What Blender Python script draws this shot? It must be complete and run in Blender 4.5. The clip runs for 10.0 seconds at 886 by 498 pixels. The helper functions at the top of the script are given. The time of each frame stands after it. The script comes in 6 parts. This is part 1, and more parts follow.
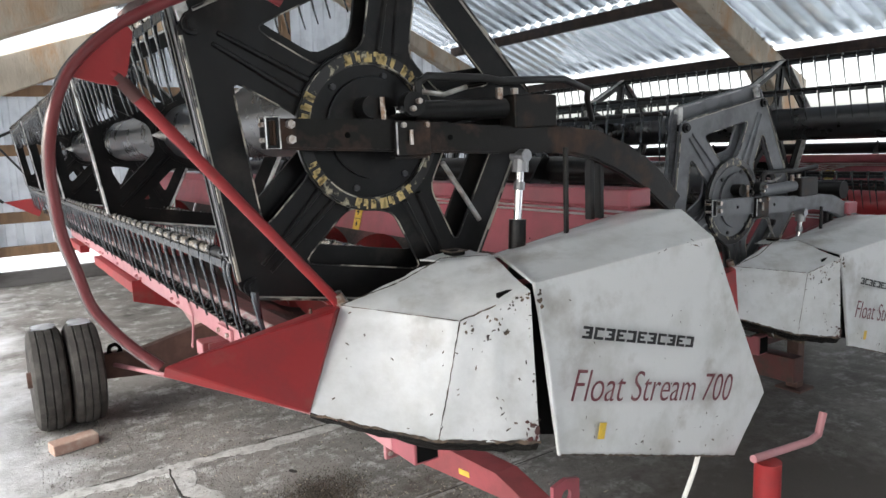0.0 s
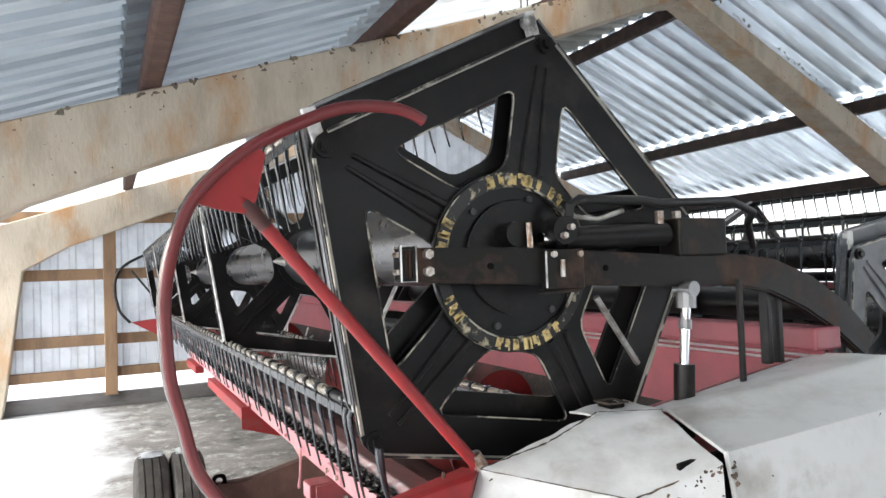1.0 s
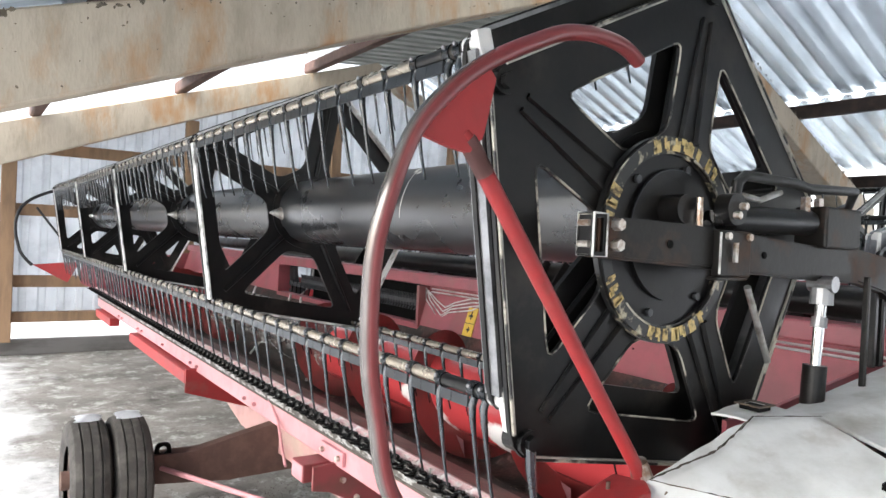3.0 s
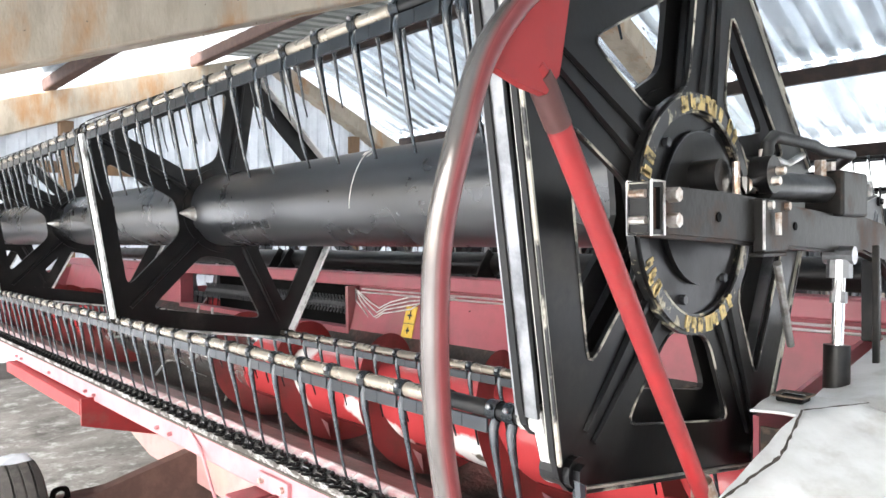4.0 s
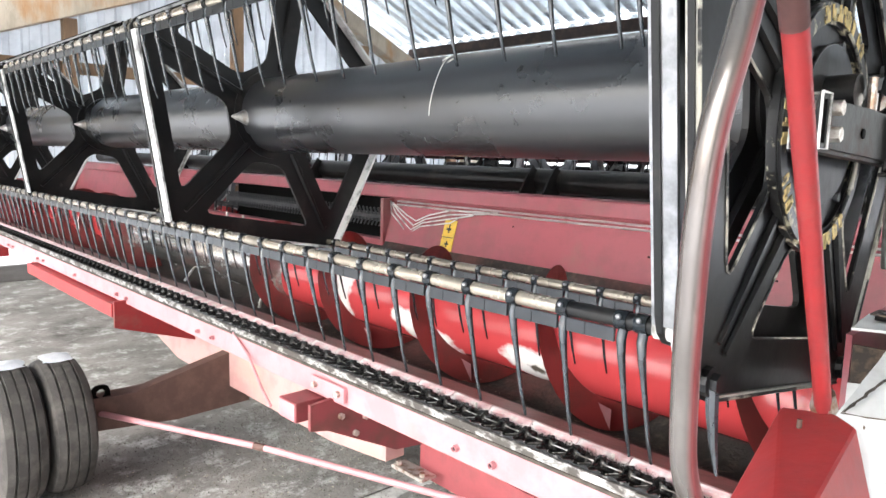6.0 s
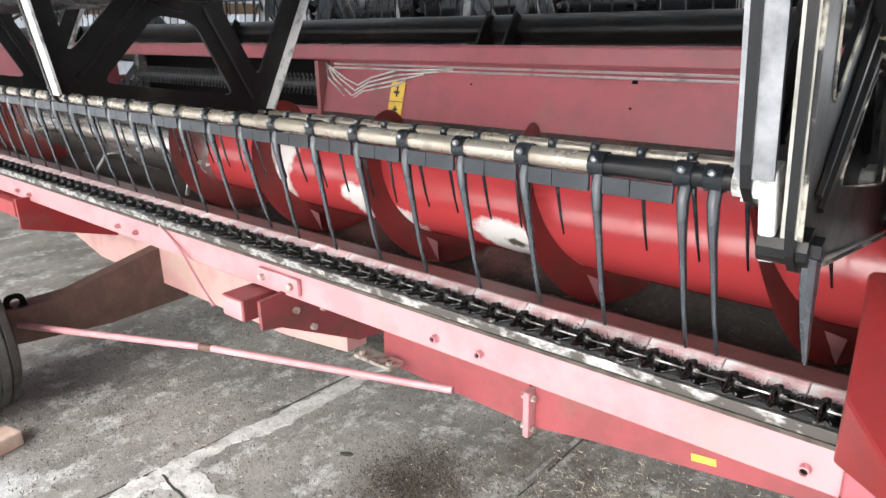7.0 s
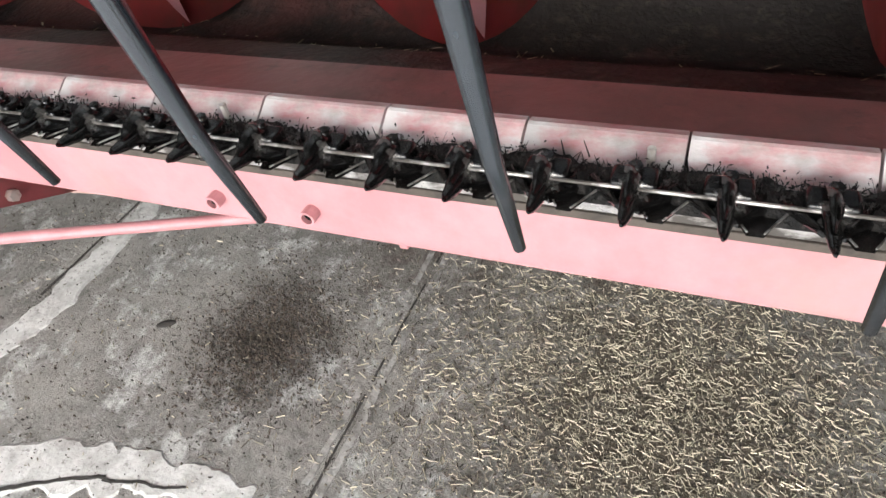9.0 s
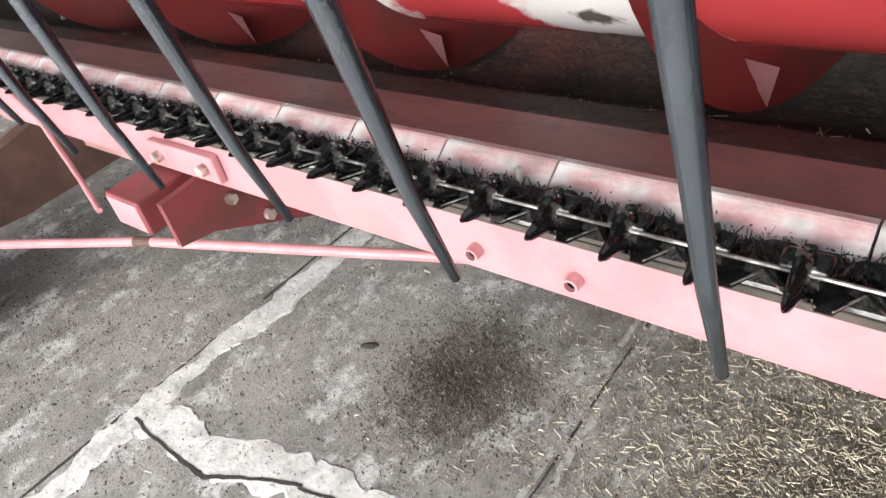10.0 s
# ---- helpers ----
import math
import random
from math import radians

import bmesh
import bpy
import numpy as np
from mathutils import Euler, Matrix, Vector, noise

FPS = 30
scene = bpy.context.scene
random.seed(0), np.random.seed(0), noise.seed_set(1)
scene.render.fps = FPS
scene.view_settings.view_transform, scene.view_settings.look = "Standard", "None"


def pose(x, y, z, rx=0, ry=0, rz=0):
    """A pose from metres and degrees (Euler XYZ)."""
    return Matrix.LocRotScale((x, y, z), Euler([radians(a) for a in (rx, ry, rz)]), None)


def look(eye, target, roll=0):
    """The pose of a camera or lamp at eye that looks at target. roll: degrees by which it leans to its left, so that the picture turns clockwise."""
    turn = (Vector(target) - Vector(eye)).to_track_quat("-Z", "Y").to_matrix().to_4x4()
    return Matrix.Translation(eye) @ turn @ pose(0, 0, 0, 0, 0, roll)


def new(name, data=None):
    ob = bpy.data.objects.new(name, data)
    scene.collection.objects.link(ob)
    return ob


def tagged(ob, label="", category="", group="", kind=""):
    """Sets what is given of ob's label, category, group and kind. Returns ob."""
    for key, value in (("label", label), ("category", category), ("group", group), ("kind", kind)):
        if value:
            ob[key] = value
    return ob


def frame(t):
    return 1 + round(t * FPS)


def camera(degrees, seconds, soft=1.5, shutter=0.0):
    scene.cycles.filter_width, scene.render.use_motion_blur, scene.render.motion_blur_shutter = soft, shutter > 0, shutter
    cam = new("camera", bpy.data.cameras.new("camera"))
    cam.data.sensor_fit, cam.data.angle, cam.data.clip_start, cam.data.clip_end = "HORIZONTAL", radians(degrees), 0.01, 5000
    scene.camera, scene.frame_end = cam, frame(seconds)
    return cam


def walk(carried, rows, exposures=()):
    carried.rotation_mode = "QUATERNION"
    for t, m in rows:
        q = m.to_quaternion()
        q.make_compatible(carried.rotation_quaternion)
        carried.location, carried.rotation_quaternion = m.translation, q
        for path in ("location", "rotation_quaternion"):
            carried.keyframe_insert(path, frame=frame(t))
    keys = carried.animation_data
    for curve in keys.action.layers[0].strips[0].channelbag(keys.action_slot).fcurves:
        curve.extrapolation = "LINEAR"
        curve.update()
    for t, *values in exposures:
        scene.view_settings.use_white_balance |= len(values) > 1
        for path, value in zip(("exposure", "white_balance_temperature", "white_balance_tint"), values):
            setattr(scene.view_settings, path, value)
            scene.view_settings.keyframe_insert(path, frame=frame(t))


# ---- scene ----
cam = camera(65.4, 10.0)
EXPOSURES = [(0.0, 1.5), (1.0, 1.93), (1.5, 2.12), (2.0, 1.95), (2.7, 1.95), (3.8, 2.6), (4.0, 2.55), (4.5, 1.95), (5.0, 1.82), (5.5, 2.2), (6.0, 2.45), (7.5, 1.97), (8.0, 2.07), (8.5, 2.0), (9.0, 1.92), (10.0, 2.1)]
PATH = [
    (0, (-1.036, -1.632, 1.717), (0.074, 0.006, 1.423), -2.2),
    (0.5, (-1.045, -1.53, 1.729), (-0.048, 0.202, 1.641), -2.0),
    (1, (-0.992, -1.348, 1.746), (-0.114, 0.447, 1.812), -2.0),
    (1.5, (-1.067, -1.172, 1.758), (0.001, 0.509, 1.947), 0.4),
    (2, (-1.246, -0.992, 1.793), (-0.017, 0.566, 2.044), 1.9),
    (2.5, (-1.318, -0.944, 1.769), (-0.168, 0.689, 1.866), 2.6),
    (2.7, (-1.328, -0.923, 1.759), (-0.201, 0.73, 1.749), 2.7),
    (3.8, (-1.305, -0.546, 1.714), (-0.036, 0.999, 1.656), -0.6),
    (4, (-1.299, -0.506, 1.726), (0.07, 0.952, 1.693), -0.5),
    (4.5, (-1.365, -0.48, 1.772), (0.127, 0.838, 1.961), 1.0),
    (5, (-1.441, -0.453, 1.785), (-0.034, 0.955, 1.98), 0.8),
    (5.5, (-1.456, -0.395, 1.753), (-0.128, 1.1, 1.732), 1.1),
    (6, (-1.455, -0.34, 1.706), (-0.081, 1.088, 1.436), 1.4),
    (6.2, (-1.454, -0.315, 1.685), (-0.045, 1.054, 1.311), 1.1),
    (7.3, (-1.207, 0.061, 1.595), (0.257, 1.242, 0.914), -2.4),
    (7.5, (-1.155, 0.143, 1.571), (0.388, 1.21, 0.879), -2.1),
    (8, (-1.048, 0.302, 1.549), (0.615, 0.927, 0.63), -0.9),
    (8.5, (-0.811, 0.366, 1.449), (0.673, 1.008, 0.272), -5.6),
    (9, (-0.629, 0.402, 1.391), (0.676, 1.084, 0.037), -10.0),
    (9.5, (-0.598, 0.454, 1.391), (0.653, 1.303, 0.082), -11.9),
    (10, (-0.629, 0.525, 1.413), (0.504, 1.651, 0.209), -13.4),
]
walk(cam, [(t, look(eye, target, roll)) for t, eye, target, roll in PATH], EXPOSURES)

# ---- light ----
SUN_ELEV, SUN_ROT = 36.0, -95.0
world = bpy.data.worlds.new("overcast_sky")
scene.world = world
world.use_nodes = True
wn = world.node_tree
sky = wn.nodes.new("ShaderNodeTexSky")
sky.sky_type = "NISHITA"
sky.sun_disc = False
sky.sun_elevation, sky.sun_rotation = radians(SUN_ELEV), radians(SUN_ROT)
sky.air_density, sky.dust_density, sky.ozone_density = 1.0, 3.0, 1.0
hsv = wn.nodes.new("ShaderNodeHueSaturation")
hsv.inputs["Saturation"].default_value = 0.3
wn.links.new(sky.outputs[0], hsv.inputs["Color"])
wn.links.new(hsv.outputs[0], wn.nodes["Background"].inputs[0])
wn.nodes["Background"].inputs[1].default_value = 0.15
sun_data = bpy.data.lights.new("sun", "SUN")
sun_data.energy, sun_data.angle, sun_data.color = 0.9, radians(50), (1.0, 0.99, 0.985)
sun = new("sun", sun_data)
sun.rotation_euler = Euler((radians(90 - SUN_ELEV), 0, radians(180 - SUN_ROT)))

# ---- materials ----


def mat(name, base, rough=0.5, metal=0.0, second=None, mix=(0.45, 0.62), scale=6.0, detail=6.0, bump=0.0, bump_scale=60.0,
        third=None, third_scale=1.5, third_mix=(0.5, 0.7), vary=0.0, rough2=None, metal2=None, coat=0.0, stretch=(1, 1, 1), spec=0.5):
    """Two or three colours mixed by noise at two scales, in metres, with a fine relief."""
    m = bpy.data.materials.new(name)
    m.use_nodes = True
    n, l = m.node_tree.nodes, m.node_tree.links
    p = n["Principled BSDF"]
    co = n.new("ShaderNodeTexCoord")
    mp = n.new("ShaderNodeMapping")
    mp.inputs["Scale"].default_value = stretch
    l.new(co.outputs["Object"], mp.inputs["Vector"])

    def noise_ramp(sc, lo, hi, det=detail):
        t = n.new("ShaderNodeTexNoise")
        t.inputs["Scale"].default_value, t.inputs["Detail"].default_value, t.inputs["Roughness"].default_value = sc, det, 0.62
        l.new(mp.outputs[0], t.inputs["Vector"])
        r = n.new("ShaderNodeMapRange")
        r.inputs["From Min"].default_value, r.inputs["From Max"].default_value = lo, hi
        l.new(t.outputs["Fac"], r.inputs["Value"])
        return r.outputs[0]

    def mixed(a, b, fac):
        x = n.new("ShaderNodeMix")
        x.data_type = "RGBA"
        l.new(fac, x.inputs["Factor"])
        for s, v in ((x.inputs["A"], a), (x.inputs["B"], b)):
            if isinstance(v, tuple):
                s.default_value = (*v, 1)
            else:
                l.new(v, s)
        return x.outputs["Result"]

    col = base
    if second:
        f = noise_ramp(scale, *mix)
        col = mixed(base, second, f)
        for key, a, b in (("Roughness", rough, rough2), ("Metallic", metal, metal2)):
            if b is not None:
                r = n.new("ShaderNodeMapRange")
                r.inputs["To Min"].default_value, r.inputs["To Max"].default_value = a, b
                l.new(f, r.inputs["Value"])
                l.new(r.outputs[0], p.inputs[key])
    if third:
        col = mixed(col, third, noise_ramp(third_scale, *third_mix))
    if vary:
        oi = n.new("ShaderNodeObjectInfo")
        h = n.new("ShaderNodeHueSaturation")
        r = n.new("ShaderNodeMapRange")
        r.inputs["To Min"].default_value, r.inputs["To Max"].default_value = 1 - vary, 1 + vary
        l.new(oi.outputs["Random"], r.inputs["Value"])
        l.new(r.outputs[0], h.inputs["Value"])
        if isinstance(col, tuple):
            h.inputs["Color"].default_value = (*col, 1)
        else:
            l.new(col, h.inputs["Color"])
        col = h.outputs[0]
    if isinstance(col, tuple):
        p.inputs["Base Color"].default_value = (*col, 1)
    else:
        l.new(col, p.inputs["Base Color"])
    if rough2 is None or not second:
        p.inputs["Roughness"].default_value = rough
    if metal2 is None or not second:
        p.inputs["Metallic"].default_value = metal
    p.inputs["Specular IOR Level"].default_value = spec
    p.inputs["Coat Weight"].default_value = coat
    if bump:
        t = n.new("ShaderNodeTexNoise")
        t.inputs["Scale"].default_value, t.inputs["Detail"].default_value = bump_scale, 5
        l.new(mp.outputs[0], t.inputs["Vector"])
        b = n.new("ShaderNodeBump")
        b.inputs["Strength"].default_value, b.inputs["Distance"].default_value = bump, 0.01
        l.new(t.outputs["Fac"], b.inputs["Height"])
        l.new(b.outputs[0], p.inputs["Normal"])
    return m


M = dict(
    red=mat("faded_red_paint", (0.34, 0.086, 0.104), 0.38, second=(0.28, 0.082, 0.094), scale=9, third=(0.22, 0.13, 0.11), third_scale=3, third_mix=(0.55, 0.8), bump=0.05),
    trolley=mat("trolley_red_paint", (0.28, 0.064, 0.072), 0.45, second=(0.22, 0.058, 0.062), scale=8, third=(0.22, 0.12, 0.10), third_scale=3.5, third_mix=(0.56, 0.8), bump=0.06),
    dusty_pink=mat("dusty_bleached_paint", (0.45, 0.27, 0.255), 0.55, second=(0.38, 0.21, 0.20), scale=5, third=(0.33, 0.27, 0.22), third_scale=3, third_mix=(0.5, 0.75), bump=0.08),
    pink=mat("sun_bleached_red_paint", (0.48, 0.228, 0.245), 0.42, second=(0.42, 0.185, 0.20), scale=7, third=(0.33, 0.2, 0.18), third_scale=4, third_mix=(0.58, 0.85), bump=0.05),
    divider=mat("red_divider_paint", (0.31, 0.028, 0.030), 0.42, spec=0.35, second=(0.26, 0.03, 0.032), scale=12, third=(0.22, 0.1, 0.08), third_scale=5, third_mix=(0.6, 0.85), bump=0.06),
    dark_red=mat("dirty_red_paint", (0.10, 0.03, 0.028), 0.6, second=(0.06, 0.034, 0.028), scale=14, third=(0.07, 0.05, 0.04), third_scale=4, bump=0.15),
    auger_steel=mat("polished_auger_steel", (0.80, 0.78, 0.76), 0.18, 0.95, second=(0.22, 0.18, 0.16), scale=5, mix=(0.55, 0.7), rough2=0.4, metal2=0.6, stretch=(1, 0.5, 1)),
    white=mat("dirty_white_paint", (0.65, 0.66, 0.66), 0.36, second=(0.50, 0.505, 0.49), mix=(0.44, 0.7), scale=7, third=(0.27, 0.245, 0.21), third_scale=4.2, third_mix=(0.56, 0.80), bump=0.22, bump_scale=16, rough2=0.5),
    black=mat("black_gloss_paint", (0.005, 0.005, 0.0055), 0.30, second=(0.010, 0.0095, 0.009), scale=8, third=(0.048, 0.042, 0.036), third_scale=4, third_mix=(0.56, 0.82), rough2=0.42, bump=0.03, spec=0.28),
    arm=mat("black_paint_rusting", (0.010, 0.009, 0.008), 0.42, second=(0.080, 0.046, 0.032), mix=(0.49, 0.68), scale=7, rough2=0.7, bump=0.08, spec=0.25),
    drum=mat("black_satin_tube_paint", (0.014, 0.015, 0.017), 0.27, second=(0.02, 0.021, 0.023), scale=3, rough2=0.29, third=(0.034, 0.034, 0.034), third_scale=7, third_mix=(0.6, 0.85), spec=1.0),
    edge=mat("scuffed_steel_edge", (0.68, 0.68, 0.66), 0.36, 0.2, second=(0.16, 0.155, 0.145), mix=(0.50, 0.66), scale=14, rough2=0.55),
    grey_edge=mat("scuffed_black_edge", (0.01, 0.01, 0.01), 0.32, 0.0, second=(0.42, 0.38, 0.27), mix=(0.57, 0.64), scale=26, rough2=0.5),
    chipped=mat("chipped_pale_edge", (0.42, 0.395, 0.33), 0.5, second=(0.012, 0.012, 0.012), mix=(0.44, 0.52), scale=11, rough2=0.4),
    mark=mat("old_yellow_paint", (0.60, 0.46, 0.20), 0.6, second=(0.05, 0.04, 0.025), mix=(0.52, 0.66), scale=45),
    bat=mat("tan_bat_tube", (0.34, 0.30, 0.245), 0.26, 0.65, second=(0.15, 0.132, 0.108), mix=(0.5, 0.75), scale=9, rough2=0.5, vary=0.15),
    clip=mat("dark_plastic_clip", (0.035, 0.038, 0.042), 0.45, second=(0.06, 0.062, 0.065), scale=20),
    tine=mat("grey_plastic_tine", (0.015, 0.0205, 0.026), 0.22, second=(0.028, 0.034, 0.040), scale=15, vary=0.15, spec=0.85),
    flange=mat("scuffed_grey_flange", (0.29, 0.293, 0.30), 0.30, 0.7, second=(0.13, 0.133, 0.138), scale=9, third=(0.3, 0.3, 0.29), third_scale=30, third_mix=(0.62, 0.75)),
    pale_flange=mat("pale_worn_flange", (0.40, 0.39, 0.35), 0.38, second=(0.24, 0.235, 0.21), scale=12, third=(0.02, 0.02, 0.02), third_scale=16, third_mix=(0.62, 0.72)),
    strip=mat("grey_plastic_strip", (0.013, 0.0165, 0.020), 0.3, second=(0.024, 0.028, 0.032), scale=10, spec=0.4),
    steel=mat("bare_steel", (0.6, 0.6, 0.58), 0.32, 0.85, second=(0.3, 0.28, 0.25), scale=16, rough2=0.5),
    chrome_line=mat("bright_steel_line", (0.78, 0.77, 0.75), 0.3, 0.7, second=(0.4, 0.37, 0.34), mix=(0.55, 0.7), scale=12),
    chrome=mat("chrome_rod", (0.85, 0.85, 0.85), 0.08, 1.0),
    guard=mat("oily_black_guard", (0.006, 0.0058, 0.0058), 0.18, 0.2, second=(0.26, 0.25, 0.24), mix=(0.60, 0.72), scale=34, rough2=0.3, metal2=0.8, spec=0.55, bump=0.10, bump_scale=90),
    # Greasy chaff; also the black that paints shade inside the header end.
    chaff_shade=mat("chaff_and_shade_black", (0.005, 0.0048, 0.0047), 0.6, second=(0.016, 0.0135, 0.012), scale=90, bump=0.5, bump_scale=260, spec=0.25),
    bolt=mat("zinc_bolt", (0.64, 0.61, 0.57), 0.36, 0.7, second=(0.3, 0.2, 0.14), scale=30),
    rubber=mat("grey_tyre_rubber", (0.034, 0.031, 0.028), 0.85, second=(0.066, 0.06, 0.054), scale=10, bump=0.25, bump_scale=90),
    rim=mat("dusty_rim_paint", (0.16, 0.13, 0.11), 0.65, second=(0.09, 0.06, 0.05), scale=12),
    snow=mat("packed_snow", (0.82, 0.84, 0.87), 0.6, second=(0.7, 0.72, 0.75), scale=6, bump=0.5, bump_scale=20),
    concrete=mat("stained_concrete_beam", (0.56, 0.49, 0.385), 0.85, second=(0.45, 0.385, 0.295), scale=6, third=(0.48, 0.26, 0.11), third_scale=2.8, third_mix=(0.51, 0.70), bump=0.5, bump_scale=45, stretch=(1, 1, 0.38)),
    zinc=mat("galvanised_sheet", (0.80, 0.83, 0.85), 0.15, 0.9, second=(0.66, 0.69, 0.71), scale=1.2, third=(0.36, 0.36, 0.33), third_scale=2.6, third_mix=(0.62, 0.85), rough2=0.24, stretch=(0.5, 2, 1)),
    dull_zinc=mat("dull_grey_sheet", (0.49, 0.535, 0.57), 0.34, 0.6, second=(0.41, 0.45, 0.48), scale=1.2, third=(0.58, 0.62, 0.65), third_scale=3.5, third_mix=(0.5, 0.75), rough2=0.45, stretch=(0.3, 3, 1)),
    # Ridge sheets: the shade under the ridge is put into this grey.
    fibre=mat("shaded_ridge_sheet", (0.27, 0.28, 0.265), 0.55, second=(0.19, 0.20, 0.19), scale=4, third=(0.26, 0.26, 0.25), third_scale=7, third_mix=(0.55, 0.8), bump=0.1, stretch=(0.5, 2, 1)),
    wall_zinc=mat("galvanised_cladding", (0.68, 0.70, 0.72), 0.45, 0.25, second=(0.56, 0.58, 0.6), scale=3, bump=0.03),
    rust=mat("rust_brown_purlin", (0.085, 0.045, 0.036), 0.7, second=(0.12, 0.066, 0.05), scale=10, bump=0.2),
    wood=mat("weathered_timber", (0.30, 0.19, 0.11), 0.8, second=(0.22, 0.14, 0.085), scale=8, bump=0.2, stretch=(1, 1, 0.2)),
    board=mat("grey_board", (0.17, 0.165, 0.16), 0.85, second=(0.11, 0.105, 0.1), scale=5, bump=0.2, stretch=(0.3, 1, 1)),
    brick=mat("pale_red_brick", (0.36, 0.235, 0.19), 0.9, second=(0.44, 0.34, 0.28), scale=14, bump=0.4),
    black_rubber=mat("hose_rubber", (0.012, 0.012, 0.012), 0.5, bump=0.1),
    sticker=mat("yellow_sticker", (0.75, 0.5, 0.06), 0.5, second=(0.6, 0.42, 0.08), scale=40),
    ink=mat("black_print", (0.012, 0.012, 0.014), 0.5),
    maroon_ink=mat("faded_maroon_print", (0.14, 0.03, 0.04), 0.5, second=(0.3, 0.16, 0.16), scale=30, mix=(0.5, 0.75)),
    cord=mat("white_cord", (0.75, 0.74, 0.7), 0.7),
    grey_paint=mat("dusty_grey_reel_paint", (0.145, 0.154, 0.167), 0.4, second=(0.08, 0.085, 0.093), scale=6, bump=0.05),
    # Near-black that paints the shade inside holes and openings; the lug shares it.
    shade_black=mat("hole_shade_and_lug_black", (0.003, 0.003, 0.003), 0.85, spec=0.15),
)

# ---- mesh helpers ----


def link(name, bm, material, parent=None, label="", smooth=False, at=None):
    me = bpy.data.meshes.new(name)
    bmesh.ops.recalc_face_normals(bm, faces=bm.faces)
    if smooth:
        for f in bm.faces:
            f.smooth = True
        for e in bm.edges:
            if len(e.link_faces) == 2 and e.calc_face_angle(0) > 0.7:
                e.smooth = False
    bm.to_mesh(me)
    bm.free()
    me.materials.append(material)
    ob = new(name, me)
    if at is not None:
        ob.matrix_world = at
    if parent:
        ob.parent = parent
    if label:
        ob["label"] = label
    return ob


def part(name, bm, material, parent, label="", smooth=False):
    return link(name, bm, material, parent, label, smooth)


def loose(name, bm, material, parent, label="", smooth=False):
    """Each separate piece of a bmesh becomes a part of its own."""
    left, out = set(bm.verts), []
    while left:
        stack = [next(iter(left))]
        seen = set(stack)
        while stack:
            v = stack.pop()
            for e in v.link_edges:
                w = e.other_vert(v)
                if w not in seen:
                    seen.add(w)
                    stack.append(w)
        left -= seen
        out.append(seen)
    out.sort(key=lambda c: min((round(v.co.y, 4), round(v.co.x, 4), round(v.co.z, 4)) for v in c))
    obs = []
    for c in out:
        piece = bmesh.new()
        twin = {v: piece.verts.new(v.co) for v in sorted(c, key=lambda v: v.index)}
        for f in {f for v in c for f in v.link_faces}:
            piece.faces.new([twin[v] for v in f.verts])
        obs.append(link(name, piece, material, parent, label, smooth))
    bm.free()
    return obs


def again(name, mesh, place, parent):
    """One more piece on a mesh that is already there."""
    ob = new(name, mesh)
    ob.location = place
    ob.parent = parent
    return ob


def box(bm, a, b, bevel=0.0, m=None):
    a, b = Vector(a), Vector(b)
    t = Matrix.Translation((a + b) / 2) @ Matrix.Diagonal((*(b - a), 1))
    vs = bmesh.ops.create_cube(bm, size=1, matrix=(m @ t) if m else t)["verts"]
    if bevel:
        es = list({e for v in vs for e in v.link_edges})
        bmesh.ops.bevel(bm, geom=es, offset=bevel, segments=2, profile=0.5, affect="EDGES")
    return bm


def rod(bm, p, q, r, r2=None, n=12):
    p, q = Vector(p), Vector(q)
    d = q - p
    m = Matrix.Translation((p + q) / 2) @ d.to_track_quat("Z", "Y").to_matrix().to_4x4()
    bmesh.ops.create_cone(bm, cap_ends=True, segments=n, radius1=r, radius2=r if r2 is None else r2, depth=d.length, matrix=m)
    return bm


def sweep(bm, pts, radii, n=8, closed=False, flat=1.0):
    """A tube along points; radii: one number or one a point."""
    pts = [Vector(p) for p in pts]
    k = len(pts)
    radii = [radii] * k if not isinstance(radii, (list, tuple)) else radii
    rings, side = [], None
    for i in range(k):
        d = (pts[min(i + 1, k - 1)] - pts[max(i - 1, 0)]).normalized()
        if side is None:
            side = d.orthogonal().normalized()
        side = (side - d * side.dot(d)).normalized()
        up = d.cross(side)
        rings.append([bm.verts.new(pts[i] + radii[i] * (math.cos(2 * math.pi * j / n) * side + flat * math.sin(2 * math.pi * j / n) * up)) for j in range(n)])
    for a, b in zip(rings, rings[1:]):
        for j in range(n):
            bm.faces.new((a[j], a[(j + 1) % n], b[(j + 1) % n], b[j]))
    bm.faces.new(rings[0])
    bm.faces.new(rings[-1])
    return bm


def plate(bm, outline, y0, y1, holes=()):
    """A flat plate with holes, drawn in x and z, between two depths y."""
    es = []
    for loop in (outline, *holes):
        vs = [bm.verts.new((x, y0, z)) for x, z in loop]
        es += [bm.edges.new((vs[i], vs[(i + 1) % len(vs)])) for i in range(len(vs))]
    fs = [g for g in bmesh.ops.triangle_fill(bm, use_beauty=True, use_dissolve=False, edges=es)["geom"] if isinstance(g, bmesh.types.BMFace)]
    ext = bmesh.ops.extrude_face_region(bm, geom=fs)["geom"]
    bmesh.ops.translate(bm, verts=[g for g in ext if isinstance(g, bmesh.types.BMVert)], vec=(0, y1 - y0, 0))
    return bm


